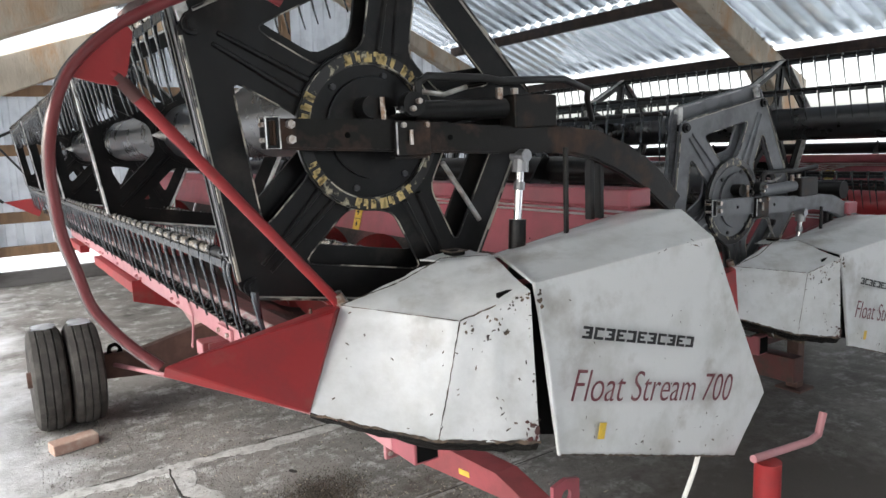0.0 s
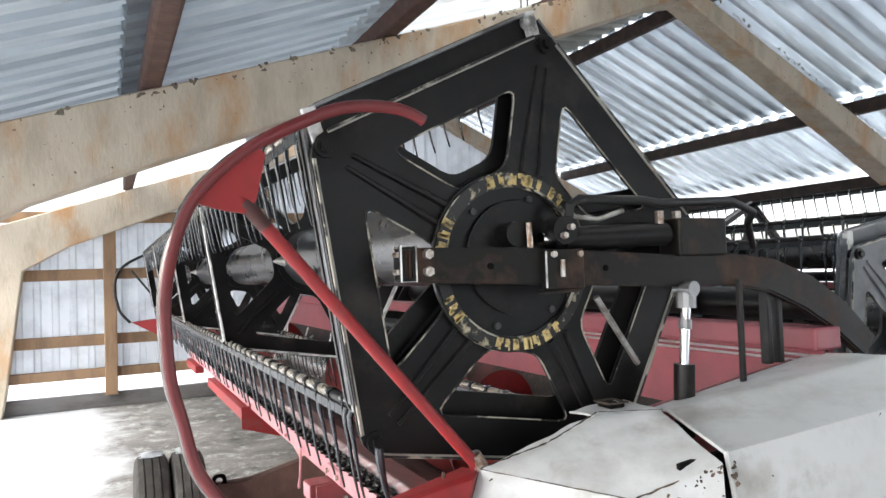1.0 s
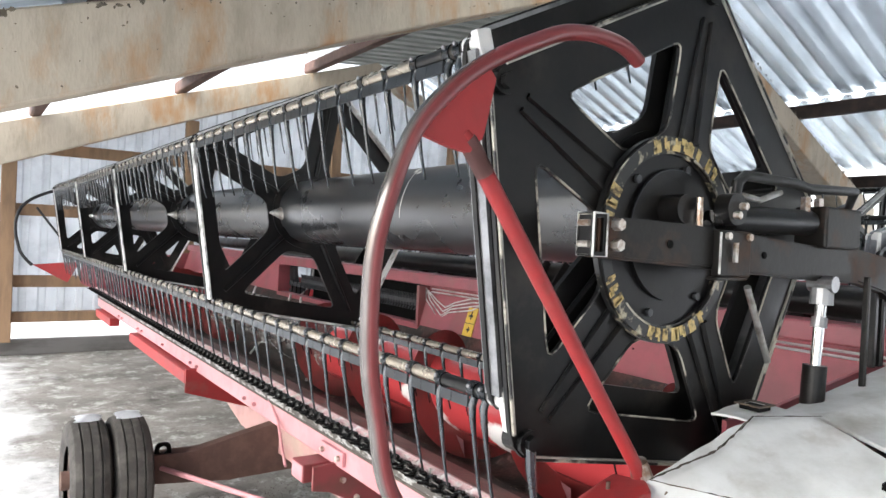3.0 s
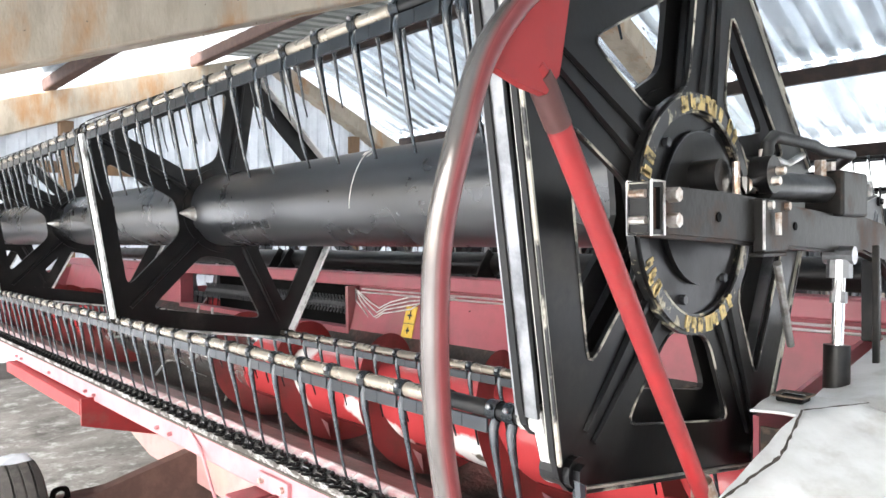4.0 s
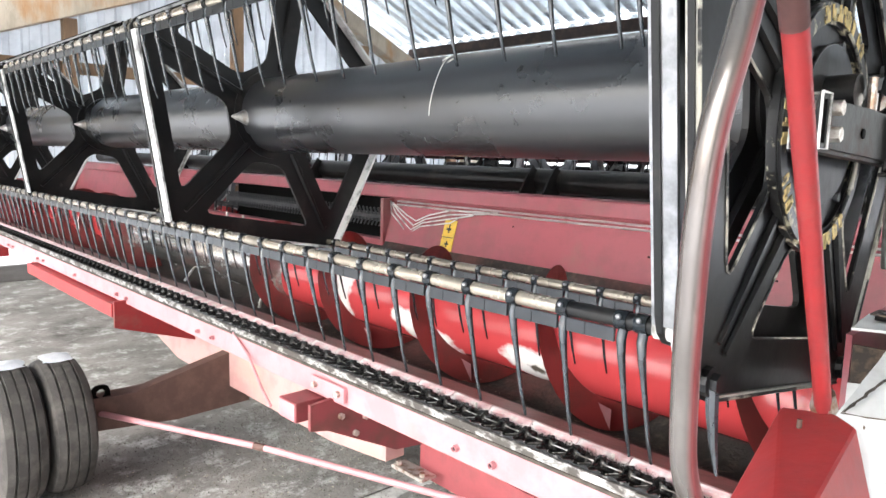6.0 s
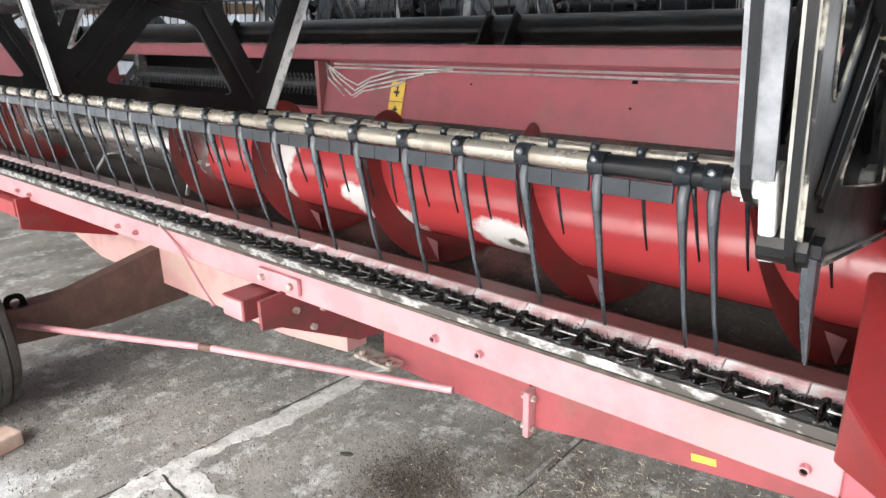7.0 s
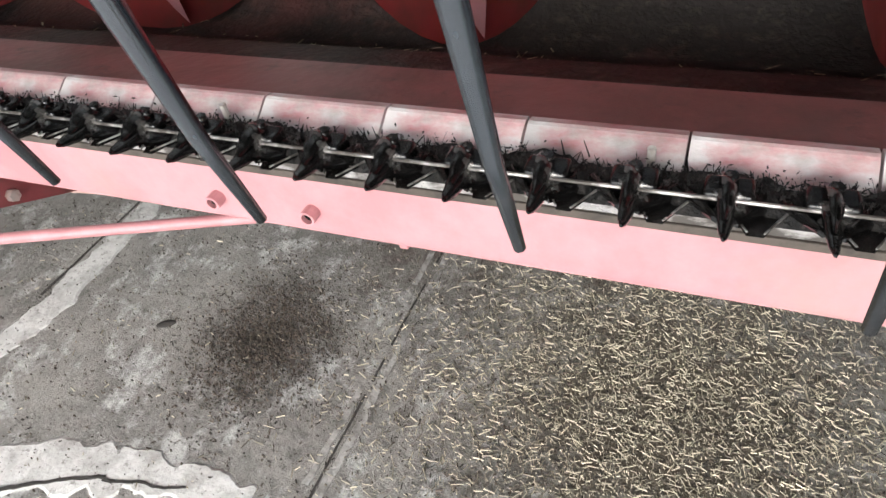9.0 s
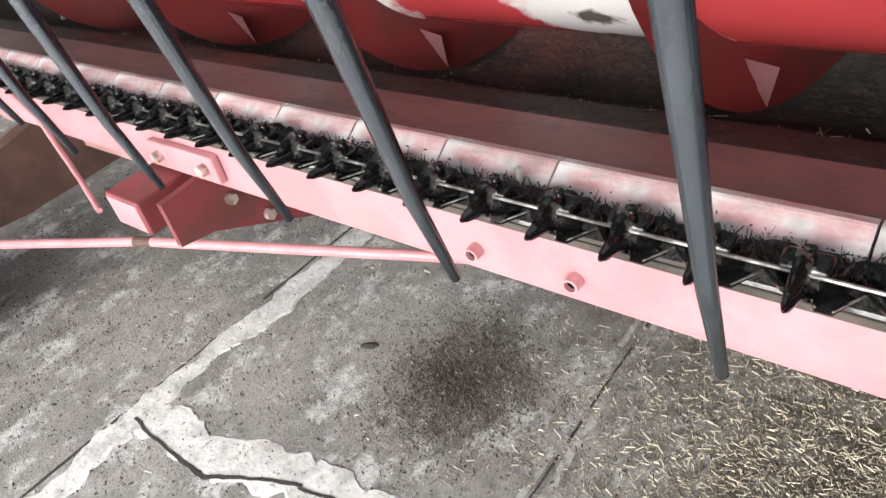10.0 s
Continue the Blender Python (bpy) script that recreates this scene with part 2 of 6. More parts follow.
def shell(bm, quads, thick):
    """A folded sheet from faces of 3D corners, given a thickness."""
    seen = {}
    fs = []
    for q in quads:
        vs = []
        for p in q:
            key = tuple(round(c, 4) for c in p)
            if key not in seen:
                seen[key] = bm.verts.new(p)
            vs.append(seen[key])
        fs.append(bm.faces.new(vs))
    bmesh.ops.recalc_face_normals(bm, faces=fs)
    bmesh.ops.solidify(bm, geom=fs, thickness=thick)
    return bm


def rounded(pts, r, n=3):
    """A polygon with rounded corners."""
    out = []
    k = len(pts)
    for i in range(k):
        p, a, b = Vector(pts[i]), Vector(pts[i - 1]), Vector(pts[(i + 1) % k])
        ra = min(r, (a - p).length * 0.45, (b - p).length * 0.45)
        u, v = p + (a - p).normalized() * ra, p + (b - p).normalized() * ra
        for j in range(n + 1):
            t = j / n
            w = u * (1 - t) ** 2 + p * 2 * t * (1 - t) + v * t * t
            out.append((w.x, w.y))
    return out


def dented(bm, quads, thick, cuts, amp, freq, seed=0.0):
    """A folded sheet of faces with dents, given a thickness."""
    seen, fs = {}, []
    for q in quads:
        vs = []
        for p in q:
            key = tuple(round(c, 4) for c in p)
            if key not in seen:
                seen[key] = bm.verts.new(p)
            vs.append(seen[key])
        fs.append(bm.faces.new(vs))
    bmesh.ops.triangulate(bm, faces=[f for f in bm.faces if len(f.verts) > 4])
    bmesh.ops.subdivide_edges(bm, edges=bm.edges[:], cuts=cuts, use_grid_fill=True)
    bmesh.ops.recalc_face_normals(bm, faces=bm.faces)
    bm.normal_update()
    off = Vector((seed, 2 * seed, 0))
    for v in bm.verts:
        k = noise.noise(v.co * freq + off) + 0.5 * noise.noise(v.co * freq * 2.7 - off)
        v.co += v.normal * amp * k
    bmesh.ops.solidify(bm, geom=bm.faces[:], thickness=thick)
    return bm


def smudges(name, parent, corners, n, size, material, seed, aspect=2.5, lift=0.0035):
    """Small ragged dark marks lying on a four-cornered panel."""
    rnd = random.Random(seed)
    a, b, c, d = [Vector(p) for p in corners]
    nrm = (b - a).cross(d - a).normalized()
    if nrm.y > 0:
        nrm = -nrm
    bm = bmesh.new()
    for i in range(n):
        u, v = rnd.random(), rnd.random()
        o = a.lerp(b, u).lerp(d.lerp(c, u), v) + nrm * lift
        ex = (b - a).normalized()
        ey = nrm.cross(ex)
        turn = rnd.uniform(0, math.pi)
        s = rnd.uniform(*size)
        k = rnd.randint(6, 9)
        vs = []
        for j in range(k):
            t = 2 * math.pi * j / k
            r = s * rnd.uniform(0.45, 1.0)
            x, y = r * math.cos(t), r * math.sin(t) / aspect
            vs.append(bm.verts.new(o + ex * (x * math.cos(turn) - y * math.sin(turn)) + ey * (x * math.sin(turn) + y * math.cos(turn))))
        bm.faces.new(vs)
    ob = part(name, bm, material, parent)
    return tagged(ob, kind="stuff")


def ribbon(bm, pts, w, seed, off=(0, -0.004, 0), across=(1, 0, 0)):
    """A ragged thin band along points, lying on a sheet."""
    rnd = random.Random(seed)
    pts = [Vector(p) for p in pts]
    rows = []
    for p, q in zip(pts, pts[1:]):
        n = max(2, int((q - p).length / 0.012))
        for i in range(n + 1):
            c = p.lerp(q, i / n) + Vector(off)
            s = Vector(across)
            rows.append((bm.verts.new(c - s * w * rnd.uniform(0.1, 1)), bm.verts.new(c + s * w * rnd.uniform(0.1, 1))))
    for a, b in zip(rows, rows[1:]):
        bm.faces.new((a[0], a[1], b[1], b[0]))
    return bm


def smooth_line(pts, k):
    """More points on a smooth curve through the given ones."""
    pts = [Vector(p) for p in pts]
    out = []
    for i in range(len(pts) - 1):
        p0, p1, p2, p3 = pts[max(i - 1, 0)], pts[i], pts[i + 1], pts[min(i + 2, len(pts) - 1)]
        for j in range(k):
            t = j / k
            out.append(0.5 * (2 * p1 + (p2 - p0) * t + (2 * p0 - 5 * p1 + 4 * p2 - p3) * t * t + (3 * p1 - p0 - 3 * p2 + p3) * t ** 3))
    return out + [pts[-1]]


def thing(name, label, category, group="", kind="", at=(0, 0, 0)):
    ob = new(name)
    ob.location = at
    ob.empty_display_size = 0.2
    return tagged(ob, label, category, group, kind)


def circle(cx, cz, r, n=40):
    return [(cx + r * math.cos(2 * math.pi * i / n), cz + r * math.sin(2 * math.pi * i / n)) for i in range(n)]

# ---- the shed ----
DARK_PURLIN = mat("dark_brown_purlin", (0.022, 0.014, 0.012), 0.7, second=(0.05, 0.028, 0.022), scale=8, bump=0.2)
CHIP = mat("chipped_dark_concrete", (0.20, 0.165, 0.12), 0.95, second=(0.09, 0.075, 0.06), scale=20)
RISE = 0.024


def tilt_shed(ob):
    """The floor and the shed rise slightly towards the far gable."""
    ob.matrix_world = Matrix.Translation((0, 1.5, 0)) @ Matrix.Rotation(math.atan(RISE), 4, "X") @ Matrix.Translation((0, -1.5, 0)) @ ob.matrix_world
    return ob


def floor_z(y):
    return RISE * (y - 1.5)


def lift_roof(ob):
    """The roof runs level, though the floor rises."""
    ob.location.z += 0.043
    return ob


RIDGE_X, RIDGE_Z, SLOPE_L, SLOPE_R = 3.76, 4.342, 0.322, 0.467
FRAMES_Y = (-6.6, -1.6, 3.42, 8.55)
EAVE_L, EAVE_R = -2.55, 8.0
LEFT_LAPS, RIGHT_LAPS = (2.62, 0.87, -0.72, -2.55), (4.17, 6.19, 7.58)


def roof_z(x):
    return RIDGE_Z + (SLOPE_L * (x - RIDGE_X) if x < RIDGE_X else -SLOPE_R * (x - RIDGE_X))


def translucent_sheet():
    """Thin white plastic sheet: part of the daylight comes through it."""
    m = bpy.data.materials.new("translucent_white_sheet")
    m.use_nodes = True
    n, l = m.node_tree.nodes, m.node_tree.links
    p = n["Principled BSDF"]
    p.inputs["Base Color"].default_value = (0.78, 0.80, 0.80, 1)
    p.inputs["Roughness"].default_value = 0.4
    t = n.new("ShaderNodeTexNoise")
    t.inputs["Scale"].default_value = 1.5
    r = n.new("ShaderNodeMix")
    r.data_type = "RGBA"
    r.inputs["A"].default_value, r.inputs["B"].default_value = (0.9, 0.92, 0.93, 1), (0.7, 0.73, 0.74, 1)
    l.new(t.outputs["Fac"], r.inputs["Factor"])
    b = n.new("ShaderNodeBsdfTranslucent")
    l.new(r.outputs["Result"], b.inputs["Color"])
    x = n.new("ShaderNodeMixShader")
    x.inputs[0].default_value = 0.6
    l.new(p.outputs[0], x.inputs[1])
    l.new(b.outputs[0], x.inputs[2])
    l.new(x.outputs[0], n["Material Output"].inputs["Surface"])
    return m


GLAZED = translucent_sheet()


def portal_frame(y):
    bm = bmesh.new()
    drop = floor_z(y) - 0.043
    xl, xr = EAVE_L + 0.2, EAVE_R - 0.1
    def depth(x):
        """The rafters taper towards the ridge."""
        return 0.45 - 0.055 * (x + 0.5) if x < RIDGE_X else 0.25 + 0.03 * (x - RIDGE_X)

    def under(x):
        return x, roof_z(x) - depth(x) - drop
    out = [(xl - 0.12, 0), (xl - 0.12, roof_z(xl - 0.12) - drop), (RIDGE_X - 0.1, roof_z(RIDGE_X - 0.1) - drop), (xr + 0.12, roof_z(xr + 0.12) - drop), (xr + 0.12, 0), (xr - 0.22, 0),
           (xr - 0.42, roof_z(xr - 0.42) - 0.55 - drop), under(xr - 0.8), under(RIDGE_X + 0.02), under(RIDGE_X - 0.3),
           under(xl + 0.95), (xl + 0.45, roof_z(xl + 0.45) - 0.63 - drop), (xl + 0.22, 0)]
    plate(bm, out, y - 0.14, y + 0.14)
    bmesh.ops.bevel(bm, geom=[e for e in bm.edges if e.is_manifold and e.calc_face_angle(0) > 0.8], offset=0.012, segments=1, affect="EDGES")
    ob = link("portal_frame", bm, M["concrete"])
    if y in FRAMES_Y[1:3]:                       # chipped arrises along the top of the rafters
        yf = y - 0.1405
        for k, (x0, x1) in enumerate(((xl, RIDGE_X), (RIDGE_X, xr))):
            a, b = roof_z(x0), roof_z(x1)
            smudges("chip", ob, ((x0, yf, a - 0.05), (x1, yf, b - 0.05), (x1, yf, b - 0.004), (x0, yf, a - 0.004)), 90, (0.008, 0.035), CHIP, 60 + k, 1.8, 0.002)
            smudges("pit", ob, ((x0, yf, a - 0.45), (x1, yf, b - 0.45), (x1, yf, b - 0.05), (x0, yf, a - 0.05)), 120, (0.003, 0.012), CHIP, 70 + k, 1.5, 0.002)
    return tilt_shed(tagged(ob, "tan concrete portal frame with rust stains and chipped edges", "roof frame", "portal frames", "structure"))


def corrugated(origin, along, across, length, width, pitch=0.23, depth=0.062, thick=0.004):
    """A sheet whose waves run along one way and repeat across it."""
    bm = bmesh.new()
    o, a, c = Vector(origin), Vector(along).normalized(), Vector(across).normalized()
    up = a.cross(c).normalized()
    prof, w = [], 0.0
    while w < width:
        for dw, h in ((0.0, 0), (0.40, 0), (0.50, 1), (0.78, 1), (0.88, 0)):
            prof.append((w + dw * pitch, h * depth))
        w += pitch
    steps = max(1, int(length / 1.5))
    rows = []
    for i in range(steps + 1):
        row = [bm.verts.new(o + a * (length * i / steps) + c * u + up * h) for u, h in prof]
        rows.append(row)
    fs = []
    for r0, r1 in zip(rows, rows[1:]):
        for j in range(len(r0) - 1):
            fs.append(bm.faces.new((r0[j], r0[j + 1], r1[j + 1], r1[j])))
    bmesh.ops.solidify(bm, geom=fs, thickness=thick)
    return bm


def build_shed():
    # concrete inside the shed, snow to the horizon outside
    bm = bmesh.new()
    bmesh.ops.create_grid(bm, x_segments=60, y_segments=90, size=1, matrix=Matrix.Translation((2.7, 0.1, 0)) @ Matrix.Diagonal((5.9, 9.3, 1, 1)))
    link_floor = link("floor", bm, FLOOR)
    tilt_shed(tagged(link_floor, "rough grey concrete floor with pale joints, dirt and chaff", "floor", kind="structure"))
    bm = bmesh.new()
    rows = []
    for y, z in ((-900, floor_z(-9)), (-9, floor_z(-9)), (9.4, floor_z(9.4)), (900, floor_z(9.4))):
        rows.append([bm.verts.new((x, y, z - 0.06)) for x in (-900, -60, 0, 60, 900)])
    for r0, r1 in zip(rows, rows[1:]):
        for i in range(4):
            bm.faces.new((r0[i], r0[i + 1], r1[i + 1], r1[i]))
    tagged(link("ground", bm, M["snow"]), "snow-covered ground outside the shed", "ground", kind="structure")
    # Unseen screen behind the camera, added to hold back light from the near end.
    bm = corrugated((-2.5, -8.95, 0.0), (0, 0, 1), (1, 0, 0), 2.0, 10.4, pitch=0.2, depth=0.02)
    tilt_shed(tagged(link("wall_near", bm, M["wall_zinc"]), "unseen corrugated screen that holds back light at the near end", "wall", kind="structure"))
    for y in FRAMES_Y:
        portal_frame(y)
    # roof sheets in lapped courses, each riding on the ribs of the one below
    y0, y1 = -9.0, FRAMES_Y[-1] - 0.42
    for stops, end in ((LEFT_LAPS, y1), (RIGHT_LAPS, FRAMES_Y[-1] + 0.5)):
        for k, (xa, xb) in enumerate(zip(stops, stops[1:])):
            side = 1 if xb > xa else -1
            high, low, over = (0.0, 0.085, 0.03) if side > 0 else (0.085 if k else 0.0, 0.0, 0.16)
            top = Vector((xa, 0, roof_z(xa) + 0.155 + high))
            foot = Vector((xb + over * side, 0, roof_z(xb + over * side) + 0.155 + low))
            way = foot - top
            shift = 0.115 * (k % 2)
            if side > 0:
                bm = corrugated((top.x, y0 + shift, top.z), way, (0, 1, 0), way.length, end - y0 - 0.2)
            else:
                bm = corrugated((top.x, end - shift, top.z), way, (0, -1, 0), way.length, end - y0 - 0.2)
            dull = side < 0 and xa < 1.5
            paint, words = (M["dull_zinc"], "dull grey corrugated roof sheets, lapped over a purlin") if dull else (M["zinc"], "galvanised corrugated roof sheets, lapped over a purlin")
            if side < 0 and not dull:
                paint, words = GLAZED, "white translucent corrugated roof sheets that let daylight in"
            lift_roof(tagged(link("roof_sheet", bm, paint), words, "roof", "roof courses", "structure"))
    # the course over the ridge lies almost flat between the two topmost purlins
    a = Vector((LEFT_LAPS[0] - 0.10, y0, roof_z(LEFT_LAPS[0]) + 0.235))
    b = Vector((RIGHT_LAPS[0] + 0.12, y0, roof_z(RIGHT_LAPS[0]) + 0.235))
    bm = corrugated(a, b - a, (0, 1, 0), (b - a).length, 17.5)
    lift_roof(tagged(link("roof_sheet", bm, M["fibre"]), "corrugated sheets over the ridge, shade put into their dark grey", "roof", "roof courses", "structure"))
    # purlins
    for x in (-2.3, *LEFT_LAPS[-2::-1]):
        bm = box(bmesh.new(), (x - 0.06, -9, roof_z(x) + 0.004), (x + 0.06, 8.5, roof_z(x) + 0.15), 0.02)
        ob = link("purlin", bm, M["rust"])
        lift_roof(tagged(ob, "rust-brown roof purlin", "purlin", "roof purlins", "structure"))
    for x in RIGHT_LAPS:
        bm = box(bmesh.new(), (x - 0.04, -9, roof_z(x) + 0.005), (x + 0.04, 8.5, roof_z(x) + 0.15), 0.01)
        ob = link("purlin", bm, DARK_PURLIN)
        lift_roof(tagged(ob, "rust-brown roof purlin", "purlin", "roof purlins", "structure"))
    # far gable: cladding on timber posts and rails, with a bright slot over the kick board
    yw = FRAMES_Y[-1] + 0.10
    bm = bmesh.new()
    rows, x = [], -2.5
    while x < 7.9:
        for dx, dy in ((0.0, 0), (0.08, 0), (0.10, 1), (0.156, 1), (0.176, 0)):
            rows.append([bm.verts.new((x + dx, yw - 0.02 * dy, z)) for z in (0.46, roof_z(x + dx) - 0.32)])
        x += 0.2
    fs = [bm.faces.new((a[0], b[0], b[1], a[1])) for a, b in zip(rows, rows[1:])]
    bmesh.ops.solidify(bm, geom=fs, thickness=0.003)
    tilt_shed(tagged(link("wall_far", bm, M["wall_zinc"]), "unseen corrugated screen that holds back light at the near end on timber rails", "wall", kind="structure"))
    for x in (-0.95, 1.05, 3.1, 5.2, 7.2):
        bm = box(bmesh.new(), (x - 0.075, yw - 0.17, 0.16), (x + 0.075, yw - 0.05, roof_z(x) - 0.5), 0.01)
        tilt_shed(tagged(link("timber_post", bm, M["wood"]), "brown timber post of the end wall", "post", "end wall posts", "structure"))
    for z in (0.79, 1.63, 2.36):
        bm = box(bmesh.new(), (-2.2, yw - 0.046, z), (7.6, yw - 0.004, z + 0.14), 0.006)
        tilt_shed(tagged(link("timber_rail", bm, M["wood"]), "horizontal timber rail behind the end wall sheets", "rail", "end wall rails", "structure"))
    bm = box(bmesh.new(), (-2.3, yw - 0.1, 0.0), (8.0, yw - 0.02, 0.185), 0.01)
    tilt_shed(tagged(link("kick_board", bm, M["board"]), "grey timber board along the foot of the end wall", "board", kind="structure"))
    bm = box(bmesh.new(), (-2.3, yw - 0.1, 0.38), (8.0, yw - 0.0, 0.50), 0.01)
    tilt_shed(tagged(link("sill_board", bm, M["wood"]), "brown timber sill under the end wall sheets", "board", kind="structure"))


def hook():
    c = Vector((2.05, 3.33, roof_z(2.05) + 0.05))
    loop = [(-0.03, -0.10), (-0.03, 0.03), (-0.015, 0.06), (0.015, 0.06), (0.03, 0.03), (0.03, -0.06), (0.0, -0.085)]
    bm = sweep(bmesh.new(), [c + Vector((u, 0, v)) for u, v in loop], 0.006, 8)
    tilt_shed(tagged(link("lifting_hook", bm, M["rust"], smooth=True), "bent steel lifting loop on the concrete frame", "hook"))


def floor_material():
    m = bpy.data.materials.new("dirty_concrete_floor")
    m.use_nodes = True
    n, l = m.node_tree.nodes, m.node_tree.links
    p = n["Principled BSDF"]
    co = n.new("ShaderNodeTexCoord")

    def noise_tex(sc, det=8, rough=0.65):
        t = n.new("ShaderNodeTexNoise")
        t.inputs["Scale"].default_value, t.inputs["Detail"].default_value, t.inputs["Roughness"].default_value = sc, det, rough
        l.new(co.outputs["Object"], t.inputs["Vector"])
        return t.outputs["Fac"]

    def ramp(v, lo, hi):
        r = n.new("ShaderNodeMapRange")
        r.inputs["From Min"].default_value, r.inputs["From Max"].default_value = lo, hi
        l.new(v, r.inputs["Value"])
        return r.outputs[0]

    def mixc(a, b, f):
        x = n.new("ShaderNodeMix")
        x.data_type = "RGBA"
        l.new(f, x.inputs["Factor"])
        for s, v in ((x.inputs["A"], a), (x.inputs["B"], b)):
            if isinstance(v, tuple):
                s.default_value = (*v, 1)
            else:
                l.new(v, s)
        return x.outputs["Result"]

    c = mixc((0.255, 0.247, 0.230), (0.150, 0.145, 0.135), ramp(noise_tex(2.2), 0.4, 0.62))
    c = mixc(c, (0.45, 0.455, 0.44), ramp(noise_tex(4.5, 12, 0.8), 0.515, 0.605))
    c = mixc(c, (0.10, 0.095, 0.085), ramp(noise_tex(13, 10, 0.75), 0.57, 0.68))
    c = mixc(c, (0.055, 0.05, 0.045), ramp(noise_tex(45, 6, 0.7), 0.585, 0.66))
    c = mixc(c, (0.34, 0.34, 0.325), ramp(noise_tex(90, 3, 0.6), 0.62, 0.70))
    c = mixc(c, (0.075, 0.070, 0.064), ramp(noise_tex(1.3, 10, 0.75), 0.54, 0.66))

    def dark_patch(cx, cy, r, soft):
        """A ragged round darker patch on the slab."""
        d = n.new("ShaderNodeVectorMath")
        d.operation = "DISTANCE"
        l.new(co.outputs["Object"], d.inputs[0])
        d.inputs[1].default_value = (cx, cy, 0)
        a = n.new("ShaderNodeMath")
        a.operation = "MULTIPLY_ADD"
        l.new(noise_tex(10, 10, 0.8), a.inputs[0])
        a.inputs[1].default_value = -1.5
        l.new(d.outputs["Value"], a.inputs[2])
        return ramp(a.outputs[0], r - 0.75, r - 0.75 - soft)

    # Two broad patches paint the dim floor by the parked headers.
    c = mixc(c, (0.058, 0.05, 0.043), dark_patch(2.0, -0.3, 1.75, 1.1))
    c = mixc(c, (0.062, 0.053, 0.046), dark_patch(3.2, 2.5, 2.4, 1.2))
    # Brown dirt below the straw and the grit.
    c = mixc(c, (0.105, 0.09, 0.066), dark_patch(0.34, 0.40, 0.52, 0.35))
    c = mixc(c, (0.06, 0.05, 0.043), dark_patch(0.27, 1.45, 0.20, 0.22))
    c = mixc(c, (0.085, 0.072, 0.06), dark_patch(0.75, 1.1, 0.38, 0.4))
    # snow and frost blown in on the open side
    xyz = n.new("ShaderNodeSeparateXYZ")
    l.new(co.outputs["Object"], xyz.inputs[0])
    add = n.new("ShaderNodeMath")
    add.operation = "MULTIPLY_ADD"
    l.new(noise_tex(0.8, 8, 0.7), add.inputs[0])
    add.inputs[1].default_value = 2.2
    l.new(xyz.outputs["X"], add.inputs[2])
    c = mixc((0.64, 0.66, 0.68), c, ramp(add.outputs[0], -0.14, 0.36))
    l.new(c, p.inputs["Base Color"])
    p.inputs["Roughness"].default_value = 0.85
    b = n.new("ShaderNodeBump")
    b.inputs["Strength"].default_value, b.inputs["Distance"].default_value = 1.0, 0.012
    l.new(noise_tex(28, 9, 0.75), b.inputs["Height"])
    l.new(b.outputs[0], p.inputs["Normal"])
    return m


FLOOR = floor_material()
build_shed()
hook()

# ---- the cutting header ----
AX, AZ, R_REEL = -0.081, 1.84, 0.56           # reel axis and the radius to its bats
BX, BZ, R_CAM = -0.060, 1.768, 0.56           # the eccentric end plate
ANGLES = [radians(8.5 + 72 * i) for i in range(5)]
SPIDERS_Y = (0.168, 2.035, 3.855, 5.67, 7.46)
Y_END = 7.67
ARM_BACK = 0.076                               # from the shield's plane to the arm's


def pent(cx, cz, r, turn=0.0):
    return [(cx + r * math.cos(a + turn), cz + r * math.sin(a + turn)) for a in ANGLES]


def star_holes(cx, cz, r, hub, spoke, rim):
    """The five openings between spokes, hub and rim."""
    hs = []
    for a in ANGLES:
        mid = a + radians(36)
        u, v = Vector((math.cos(mid), math.sin(mid))), Vector((-math.sin(mid), math.cos(mid)))
        apo = r * math.cos(radians(36)) - rim
        t = math.tan(radians(36))
        s = spoke / 2 / math.cos(radians(36))
        lo = hub
        pts = [u * lo + v * (lo * t - s), u * apo + v * (apo * t - s), u * apo - v * (apo * t - s), u * lo - v * (lo * t - s)]
        hs.append(rounded([(cx + p.x, cz + p.y) for p in pts], 0.035, 3))
    return hs


def spider(parent, y, paint):
    bm = plate(bmesh.new(), rounded(pent(AX, AZ, R_REEL + 0.035), 0.05), y - 0.006, y + 0.006, star_holes(AX, AZ, R_REEL, 0.185, 0.115, 0.05))
    ob = part("spider_plate", bm, paint, parent)
    near = y < 1
    ps = pent(AX, AZ, R_REEL + 0.03)
    bm = bmesh.new()
    for i in range(5):
        p, q = Vector(ps[i]), Vector(ps[(i + 1) % 5])
        d = (q - p).normalized()
        p, q = p + d * 0.03, q - d * 0.03
        nrm = Vector((d.y, -d.x))
        a = [(p.x, p.y), (q.x, q.y), (q.x - nrm.x * 0.008, q.y - nrm.y * 0.008), (p.x - nrm.x * 0.008, p.y - nrm.y * 0.008)]
        plate(bm, a, y - (0.030 if near else 0.048), y + 0.013)
    loose("rim_flange", bm, M["flange"] if near else M["edge"], ob, "scuffed steel edge flange")
    bm = bmesh.new()
    for a in ANGLES:                           # stiffening ribs on the spokes
        p = Vector((AX + 0.16 * math.cos(a), y - 0.012, AZ + 0.16 * math.sin(a)))
        q = Vector((AX + 0.50 * math.cos(a), y - 0.012, AZ + 0.50 * math.sin(a)))
        rod(bm, p, q, 0.012, 0.008, 6)
    loose("spoke_rib", bm, paint, ob)
    return ob


